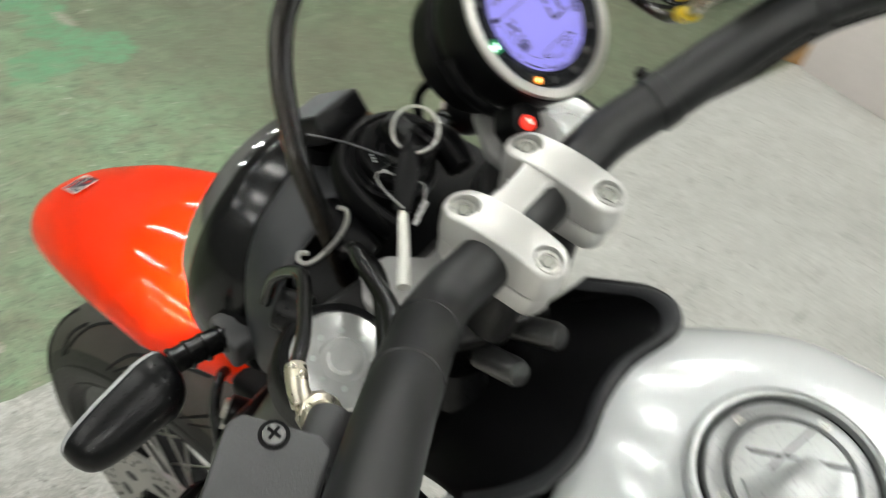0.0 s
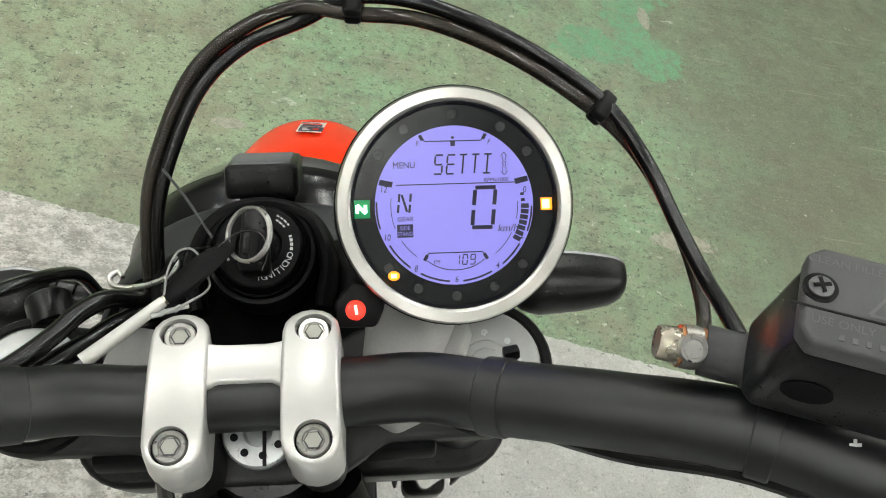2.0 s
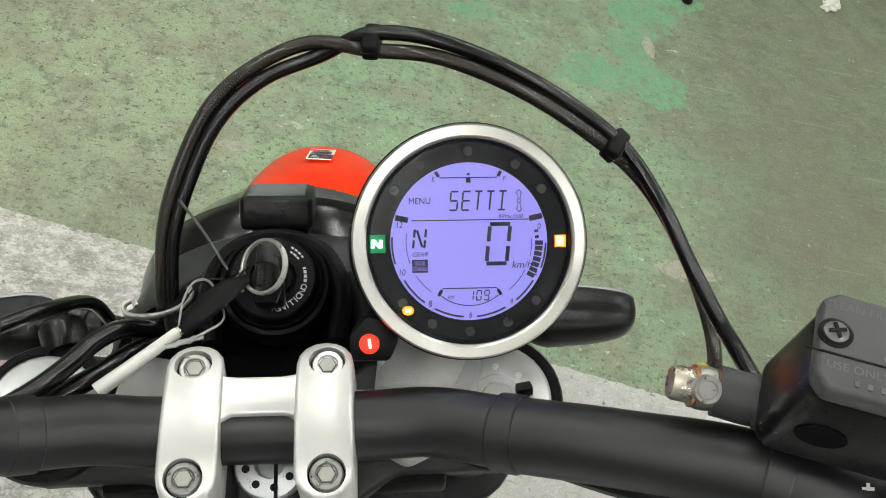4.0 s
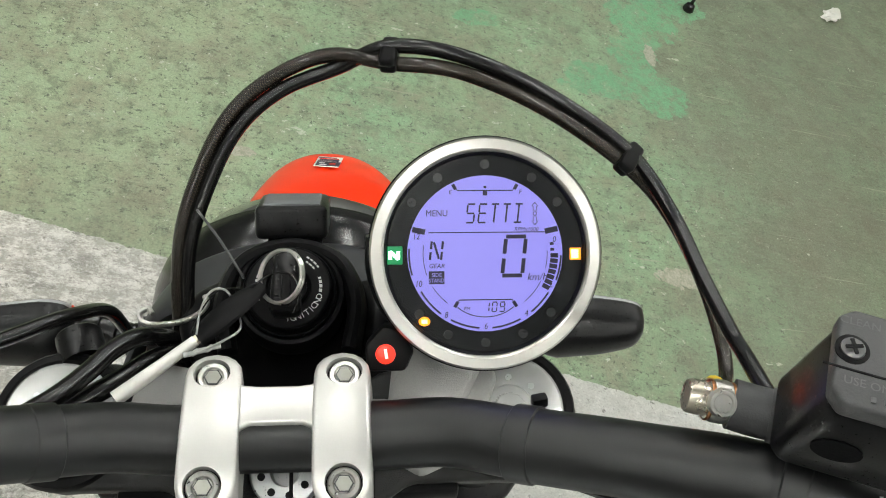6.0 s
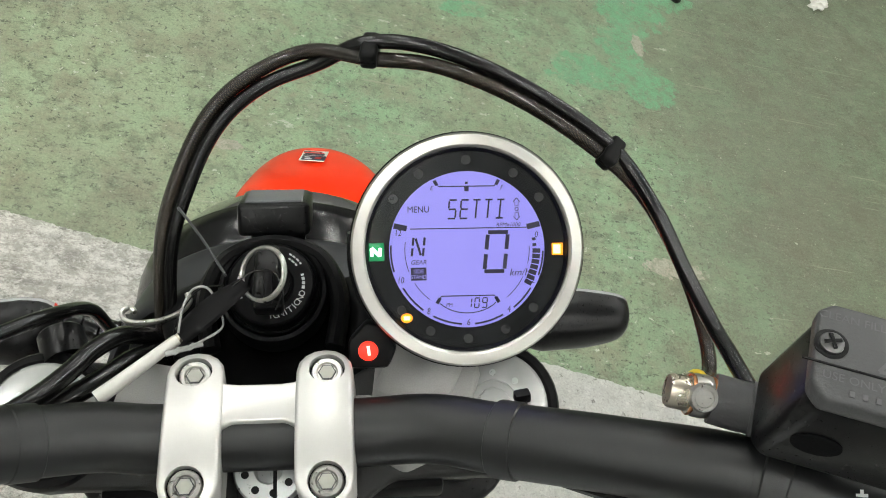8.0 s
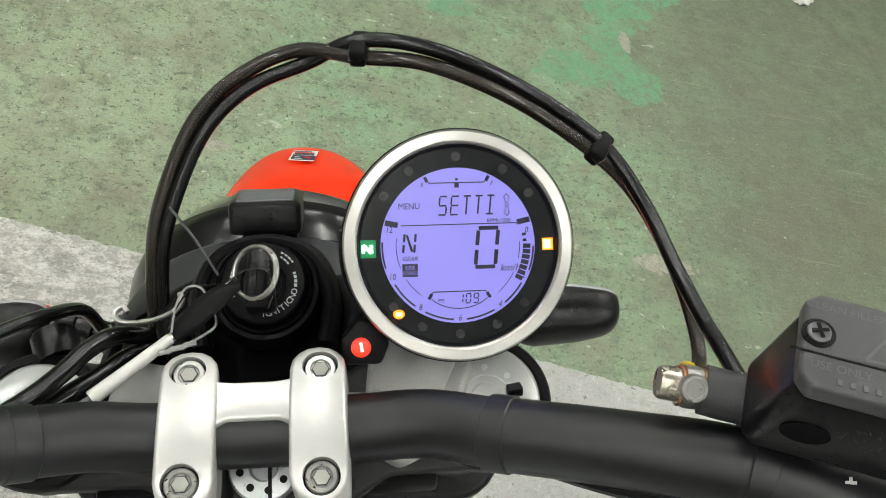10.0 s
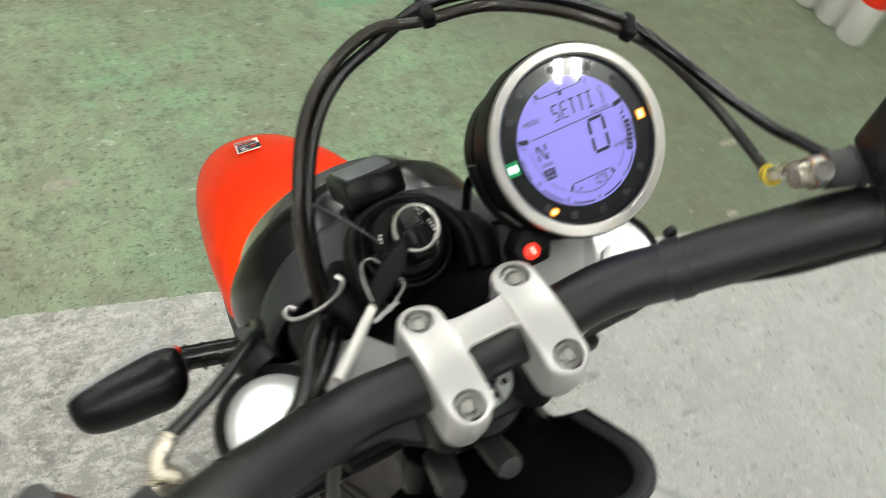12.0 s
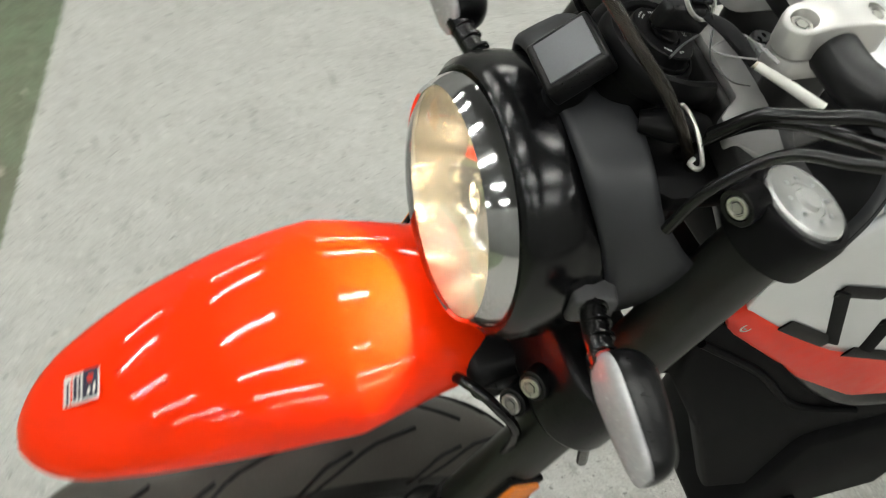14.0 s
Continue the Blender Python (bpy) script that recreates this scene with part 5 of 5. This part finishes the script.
master(1, (0.2293, -0.0452, 1.2292), (-0.025, 0.023, 0.999), (0.362, 0.932, -0.012), True, [(0.1795, -0.0190, 1.1697), (0.1935, -0.0245, 1.1705), (0.225, -0.037, 1.177)])
B0 = Vector((0.1815, -0.0195, 1.1695))
bd = Vector((-1, 0.20, 0.10)).normalized()
fit_ = part("banjo_bolt", lathe([(0, 0.020), (0.0062, 0.020), (0.0068, 0.0185), (0.0068, 0.012), (0.0078, 0.0118), (0.0078, 0.004), (0.0072, 0.003), (0, 0.003)], basis(B0, bd), 12), M_BRASS, bike, "plated banjo bolt with copper washers")
for h in (0.0025, 0.0112):
    part("washer", lathe([(0.0080, h - 0.0008), (0.0084, h), (0.0080, h + 0.0008)], basis(B0, bd), 28), M_COPPER, fit_)
part("banjo_eye", lathe([(0.0082, 0.0035), (0.0086, 0.0055), (0.0086, 0.0088), (0.0082, 0.0104)], basis(B0, bd), 28), M_STEEL, fit_)
part("banjo_plug", lathe([(0, -0.006), (0.0058, -0.006), (0.0058, 0.0085), (0.0050, 0.0098), (0.0038, 0.0098), (0.0034, 0.0090), (0, 0.0090)], basis(B0 + bd * 0.0072, (-0.1, -0.55, 0.83)), 24), M_STEEL, fit_)
part("hose_crimp", sweep([(0.176, -0.010, 1.164), (0.183, 0.004, 1.140), (0.194, 0.016, 1.115)], 0.0042, 12, 4), M_BRASS, fit_)
part("hose_sleeve", sweep([(0.1905, 0.0125, 1.120), (0.1985, 0.0205, 1.1085)], 0.0056, 14, 1), M_YELLOW, fit_, "yellow hose sleeve")

master(-1, (0.2370, -0.0280, 1.1840), (0.0, -0.10, 0.99), (0.42, 0.90, 0.05), False, [(-0.176, -0.012, 1.150), (-0.195, -0.020, 1.155), (-0.240, -0.036, 1.165)])
D0 = Vector((-0.1694, 0.0020, 1.1300))
f2 = part("banjo_bolt", lathe([(0, 0.016), (0.0066, 0.016), (0.0070, 0.010), (0.0098, 0.009), (0.0098, 0.001), (0, 0.0)], basis(D0, (-0.3, -0.55, 0.78)), 12), M_BRASS, bike, "plated banjo bolt with copper washers")
part("hose_crimp", sweep([(-0.1735, 0.0060, 1.1370), (-0.1690, 0.0130, 1.1385), (-0.1620, 0.0205, 1.1378)], 0.0050, 12, 4), M_BRASS, f2)
part("banjo_nut", lathe([(0, -0.004), (0.0062, -0.004), (0.0062, 0.0085), (0.0050, 0.0095), (0, 0.0095)], basis((-0.1760, -0.0020, 1.1380), (-0.3, -0.5, 0.8)), 6), M_BRASS, f2)
HOSE = [(-0.1630, 0.0197, 1.1380), (-0.1466, 0.0305, 1.1287), (-0.1267, 0.0474, 1.1145), (-0.1040, 0.0707, 1.0978), (-0.0958, 0.0971, 1.0618), (-0.0940, 0.1080, 1.0250)]
ch = part("clutch_hose", sweep(HOSE, 0.0036, 12, 6), M_RUBBER, bike, "black clutch hose")
run = smooth_path(HOSE[:4], 14)
for k in range(3, 38, 2):
    if k % 9 < 7:
        d = run[k + 1] - run[k]
        part("hose_print", rbox(0.0016, 0.0003, d.length * (0.9 + 0.5 * (k % 3)), 0, basis(run[k] + Vector((-0.40, -0.25, 0.88)).normalized() * 0.00355, d, (-0.40, -0.25, 0.88))), M_PRINT, ch)
part("wire_loom", sweep([(-0.1180, 0.0000, 1.1200), (-0.0991, 0.0176, 1.1135), (-0.0870, 0.0371, 1.1042), (-0.0790, 0.0516, 1.0987), (-0.0695, 0.0640, 1.0895), (-0.0600, 0.0780, 1.0640)], 0.0046, 14, 6), M_RUBBER, bike, "black wiring looms")
part("wire_loom", sweep([(-0.1160, 0.0060, 1.1040), (-0.0960, 0.0230, 1.0960), (-0.0780, 0.0400, 1.0890), (-0.0660, 0.0560, 1.0800), (-0.0560, 0.0720, 1.0600), (-0.0500, 0.0840, 1.0360)], 0.0050, 14, 6), M_RUBBER, bike, "black wiring looms")

# ---- tank, rotated against the fork as the bars are turned
TM = pose(-0.018, -0.078, 0, 0, 0, 7)
front = lambda s: 0.002 + (0.0 if abs(s) < 0.62 else 0.062 * ((abs(s) - 0.62) / 0.38) ** 1.1)
deep = lambda y: float(np.interp(y, [-0.42, -0.22, -0.12, -0.03, 0.03, 0.06], [0.09, 0.08, 0.06, 0.045, 0.04, 0.03]))
top = lambda y: float(np.interp(y, [-0.42, -0.30, -0.20, -0.10, -0.04, 0.0, 0.05], [0.935, 1.000, 1.036, 1.044, 1.036, 1.022, 0.985]))
wid = lambda y: float(np.interp(y, [-0.42, -0.30, -0.18, -0.08, -0.02, 0.05], [0.085, 0.125, 0.148, 0.140, 0.112, 0.092]))


def tank_point(s, y):
    if abs(s) <= 0.80:
        a = s / 0.80 * math.pi / 2 * 0.92
        return Vector((wid(y) * (0.74 if s < 0 else 1) * math.sin(a), y, top(y) - 0.085 * (1 - math.cos(a) ** 0.9)))
    q = (abs(s) - 0.80) / 0.20
    return Vector((math.copysign(wid(y) * (0.74 if s < 0 else 1) * (0.992 + 0.02 * math.sin(q * 3) - 0.22 * q), s), y, top(y) - 0.076 - deep(y) * q))


rows = [[TM @ tank_point(-1 + 2 * k / 32, front(-1 + 2 * k / 32) * (1 - i / 22) - 0.42 * i / 22) for k in range(33)] for i in range(23)]
tank = part("fuel_tank", skin(rows, closed=False), M_TANK, bike, "silver-grey fuel tank with a round filler cap", smooth=60)
so = tank.modifiers.new("thickness", "SOLIDIFY")
so.thickness, so.offset = 0.003, -1
sub = tank.modifiers.new("round", "SUBSURF")
sub.levels = sub.render_levels = 1
part("head_cover", plate([(-0.040, -0.01), (0.070, -0.01), (0.072, 0.035), (0.05, 0.07), (-0.03, 0.07), (-0.045, 0.035)], 0.88, 0.960, 0.008, TM), M_PLASTIC, bike, "black plastic cover behind the steering head")
CAPC = Vector((-0.003, -0.104, 1.045))
CM = TM @ basis(CAPC, (0, 0.03, 1)) @ Matrix.Diagonal((0.92, 0.92, 1, 1))
fc = part("filler_cap", lathe([(0.060, -0.006), (0.060, 0.0012), (0.0575, 0.0026), (0.0545, 0.0022), (0.0535, -0.002), (0.0505, -0.002), (0.0495, 0.0018), (0.047, 0.0034), (0.040, 0.0040), (0.0385, 0.0010), (0.0370, 0.0010), (0.0360, 0.0044), (0, 0.0052)], CM, 64), M_CAPSILVER, tank, "round fuel filler cap")
part("cap_groove", lathe([(0.0533, -0.0012), (0.0507, -0.0012)], CM, 64), M_PLASTIC, fc)
part("cap_groove", lathe([(0.0386, 0.0022), (0.0369, 0.0022)], CM, 64), M_GREYPL, fc)
for a in (20, 70):
    part("cap_groove", rbox(0.0016, 0.060, 0.0012, 0, CM @ pose(0, 0, 0, 0, 0, a) @ pose(-0.012, 0.004, 0.0050)), M_GREYPL, fc)
part("cap_flap", plate([(-0.010, -0.026), (0.012, -0.026), (0.016, 0.020), (0.0, 0.030), (-0.014, 0.018)], 0.004, 0.0075, 0.0012, CM @ pose(0.006, 0, 0, 0, 0, 45), 2), M_CAPSILVER, fc)
for k in range(5):
    a = 2 * math.pi * k / 5 + 0.5
    hex_bolt(fc, CM @ Matrix.Translation((0.0435 * math.cos(a), 0.0435 * math.sin(a), 0.0038)), 0.0030)
# red trim under the tank
TOPZ = lambda y: float(np.interp(y, [-0.34, -0.265, -0.23, -0.138, -0.06, -0.023, -0.01], [0.728, 0.748, 0.760, 0.800, 0.855, 0.885, 0.892]))
BOTZ = lambda y: float(np.interp(y, [-0.34, -0.30, -0.231, -0.139, -0.106, -0.017, -0.008], [0.636, 0.648, 0.675, 0.740, 0.775, 0.853, 0.868]))


def side_x(y, z):
    """How far out the tank's left side lies."""
    return -0.0845 - 0.022 * min(1, max(0, (-0.02 - y) / 0.22)) + 0.9 * max(0, z - 0.965) ** 1.35 + 0.06 * max(0, 0.80 - z) * (1 if y < -0.1 else 0)


cols = [-0.012 - 0.328 * i / 26 for i in range(27)]
sheet = []
for j in range(15):
    f = j / 14
    row = []
    for y in cols:
        z0 = TOPZ(y) - 0.006
        z = z0 + (float(np.interp(y, [-0.34, -0.12, -0.08, -0.035, -0.012], [1.018, 1.010, 0.985, 0.955, 0.905])) - z0) * f
        yy = min(y, -0.022 - 0.15 * max(0, z - 0.90))
        row.append(Vector((side_x(yy, z), yy, z)))
    sheet.append(row)
panel = part("side_panel", skin(sheet, closed=False), M_TANK, tank, "silver-grey tank side panel", smooth=60)
so = panel.modifiers.new("thickness", "SOLIDIFY")
so.thickness, so.offset = 0.004, 1
rows = []
for y in [-0.006 - 0.334 * i / 30 for i in range(31)]:
    z0, z1 = BOTZ(y), TOPZ(y)
    if y > -0.03:
        k = math.sqrt(max(0.0, 1 - ((y + 0.03) / 0.024) ** 2))
        zc = (BOTZ(-0.03) + TOPZ(-0.03)) / 2 + (y + 0.03) * 0.8
        h = (TOPZ(-0.03) - BOTZ(-0.03)) / 2 * max(0.05, k)
        z0, z1 = zc - h, zc + h
    x = lambda z: side_x(y, z) - 0.0045
    rows.append([Vector((x(z0) + 0.006, y, z0)), Vector((x(z0) + 0.001, y, z0 + 0.001))] + [Vector((x(z0 + (z1 - z0) * q) - 0.0012, y, z0 + (z1 - z0) * q)) for q in (0.12, 0.5, 0.88)] + [Vector((x(z1) + 0.001, y, z1 - 0.001)), Vector((x(z1) + 0.006, y, z1))])
tr = part("tank_trim", skin(rows), M_RED, tank, "red trim panel", smooth=50)
hex_bolt(tr, basis((-0.0907, -0.0337, 0.856), (-1, 0.05, 0.05)), 0.0062)


def mark(y0, z0, dy, dz, w, name="side_mark"):
    """A black bar of the worn lettering on the side."""
    pts = [(side_x(y0 + dy * q, z0 + dz * q) - 0.0052, y0 + dy * q, z0 + dz * q) for q in (0, 0.33, 0.66, 1)]
    return part(name, sweep(pts, w, 8, 1, flat=(1, 0.12)), M_PLASTIC, tank)


for y0, z0, y1, z1 in ((-0.068, 0.853, -0.128, 0.815), (-0.128, 0.815, -0.091, 0.900), (-0.091, 0.900, -0.140, 0.888), (-0.160, 0.792, -0.225, 0.768), (-0.172, 0.795, -0.165, 0.845), (-0.165, 0.845, -0.220, 0.832)):
    mark(y0, z0, y1 - y0, z1 - z0, 0.0080)
# frame and engine below
for pts in ([(-0.03, 0.01, 0.98), (-0.070, -0.07, 0.84), (-0.085, -0.24, 0.66), (-0.085, -0.40, 0.60)], [(0.03, 0.01, 0.98), (0.070, -0.07, 0.84), (0.085, -0.24, 0.66), (0.085, -0.40, 0.60)]):
    part("frame_tube", sweep(pts, 0.017, 14, 6), M_BLACK, bike, "black trellis frame tube")
part("steering_head", lathe([(0.030, -0.20), (0.032, -0.19), (0.032, 0.0), (0.030, 0.01), (0, 0.01)], basis((0, 0.015, 1.03), RAKE), 28), M_BLACK, bike)
SIDEWAYS = Matrix(((0, 0, 1, -0.075), (1, 0, 0, 0), (0, 1, 0, 0), (0, 0, 0, 1)))
for k in (0, 1):
    cover = part("side_cover", plate([(0.012, 0.875), (-0.008, 0.767), (-0.088, 0.634), (-0.190, 0.425), (-0.34, 0.36), (-0.40, 0.60), (-0.30, 0.64), (-0.225, 0.660), (-0.14, 0.752), (-0.05, 0.850)], -0.014, 0.010, 0.006,
                                     Matrix.Translation((0.150 * k, 0, 0)) @ SIDEWAYS, 3), M_DEEP, bike, "black plastic side cover")
    part("cover_edge", sweep([(-0.090 + 0.182 * k, 0.000, 0.842), (-0.091 + 0.182 * k, -0.10, 0.752), (-0.092 + 0.182 * k, -0.19, 0.650), (-0.092 + 0.182 * k, -0.30, 0.590)], 0.004, 10, 5), M_DEEP, cover)
part("engine", rbox(0.20, 0.30, 0.30, 0.03, pose(0, -0.40, 0.40), 3), M_DEEP, bike, "black engine")
part("dipped_cable", sweep([(-0.075, 0.060, 0.93), (-0.085, 0.055, 0.84), (-0.085, 0.050, 0.72), (-0.08, 0.02, 0.60)], 0.0055, 10, 6), M_RUBBER, bike)
AR = Vector((-0.02, -0.95, 0.31))
rw = part("rear_wheel", lathe([(0.18, -0.06)] + [(0.235 + 0.08 * math.cos(radians(-110 + 220 * k / 14)), 0.085 * math.sin(radians(-110 + 220 * k / 14))) for k in range(15)] + [(0.18, 0.06), (0.18, -0.06)], TM @ basis(AR, (-1, 0, 0)), 64), M_TYRE, bike, "black rear wheel")
part("rear_hub", lathe([(0, -0.06), (0.185, -0.05), (0.185, 0.05), (0, 0.06)], TM @ basis(AR, (-1, 0, 0)), 32), M_BLACK, rw)
part("swing_arm", sweep([TM @ Vector(p) for p in ((-0.11, -0.40, 0.38), (-0.12, -0.70, 0.33), (-0.11, -0.95, 0.31))], 0.022, 14, 4), M_BLACK, bike)
part("seat", rbox(0.25, 0.60, 0.10, 0.035, TM @ pose(0, -0.72, 0.86, 3, 0, 0), 4), M_RUBBER, bike, "black seat")
part("rear_frame", rbox(0.16, 0.62, 0.05, 0.015, TM @ pose(0, -0.70, 0.79, 3, 0, 0), 2), M_BLACK, bike)
part("side_stand", sweep([(-0.10, -0.35, 0.33), (-0.20, -0.33, 0.16), (-0.285, -0.31, 0.078)], 0.011, 12, 4), M_BLACK, bike)

# no part lies deeper than two levels under the motorcycle
for ob in list(bike.children_recursive):
    chain, up = [], ob
    while up != bike:
        chain.append(up)
        up = up.parent
    if len(chain) > 2:
        ob.parent = chain[-1]

# ---------------------------------------------------------------- things at the far side


def far_things():
    tagged(part("low_board", rbox(0.30, 1.2, 0.34, 0.004, pose(2.902, -0.355, 0.17, 0, 0, -9)), M_FOAM), "pale painted board box standing on the floor", "box")
    tagged(part("cardboard_piece", rbox(0.20, 0.24, 0.07, 0.004, pose(2.93, 0.36, 0.035, 0, 0, 25)), M_CARD), "brown cardboard piece on the floor", "cardboard")
    coil = []
    for k in range(70):
        a = k * 0.27
        coil.append((2.98 + (0.27 + 0.04 * math.sin(k * 0.7)) * math.cos(a), 0.78 + (0.15 + 0.02 * math.sin(k * 1.1)) * math.sin(a), 0.012 + 0.0009 * k))
    cable = tagged(part("cable_coil", sweep(coil, 0.009, 8, 2), M_RUBBER), "loose coil of black cable with a yellow plug", "cable")
    part("plug", sweep([(2.80, 0.72, 0.03), (2.86, 0.70, 0.032), (2.93, 0.665, 0.03)], lambda t: 0.030 - 0.008 * t, 14, 4), M_YELLOW, cable, "yellow plug")
    part("socket", rbox(0.14, 0.10, 0.07, 0.015, pose(3.06, 0.68, 0.10, 5, 0, 30), 3), M_WHITE, cable, "white socket")
    tagged(part("cardboard_box", rbox(0.50, 0.50, 0.40, 0.005, pose(2.60, 1.50, 0.20, 0, 0, 6)), M_CARD), "large brown cardboard box on the floor", "box")
    wrap = bmesh.new()
    bmesh.ops.create_icosphere(wrap, subdivisions=3, radius=1)
    for v in wrap.verts:
        v.co *= 0.75 + 0.6 * noise.noise(v.co * 2.3)
        v.co = Vector((v.co.x * 0.045, v.co.y * 0.026, max(0, v.co.z + 0.6) * 0.012))
    wrap.transform(pose(1.70, 1.965, 0.001, 0, 0, 35))
    tagged(part("crumpled_wrapper", wrap, M_WHITE, smooth=0), "small crumpled pale wrapper on the floor", "litter")
    tagged(part("rubber_stopper", lathe([(0, 0), (0.014, 0), (0.016, 0.004), (0.012, 0.018), (0.005, 0.022), (0.004, 0.05), (0, 0.051)], pose(1.212, 1.845, 0), 18), M_RUBBER), "small black rubber stopper on the floor", "stopper")
    for i, (x, y) in enumerate(((2.225, 1.185), (2.240, 1.100), (2.240, 1.015))):
        bt = part("bottle", lathe([(0, 0), (0.040, 0.0), (0.044, 0.006), (0.044, 0.17), (0.036, 0.20), (0.016, 0.215), (0.016, 0.24), (0, 0.24)], pose(x, y, 0), 24), M_WHITE)
        tagged(bt, "white plastic bottle with a red and blue label", "bottle", "bottles on the floor")
        part("label", lathe([(0.0446, 0.13), (0.0446, 0.172)], pose(x, y, 0), 24), M_RED, bt)
        part("label", lathe([(0.030, 0.204), (0.022, 0.2115)], pose(x, y, 0), 24), surface("blue_print", (0.03, 0.10, 0.45), 0.4), bt)


far_things()
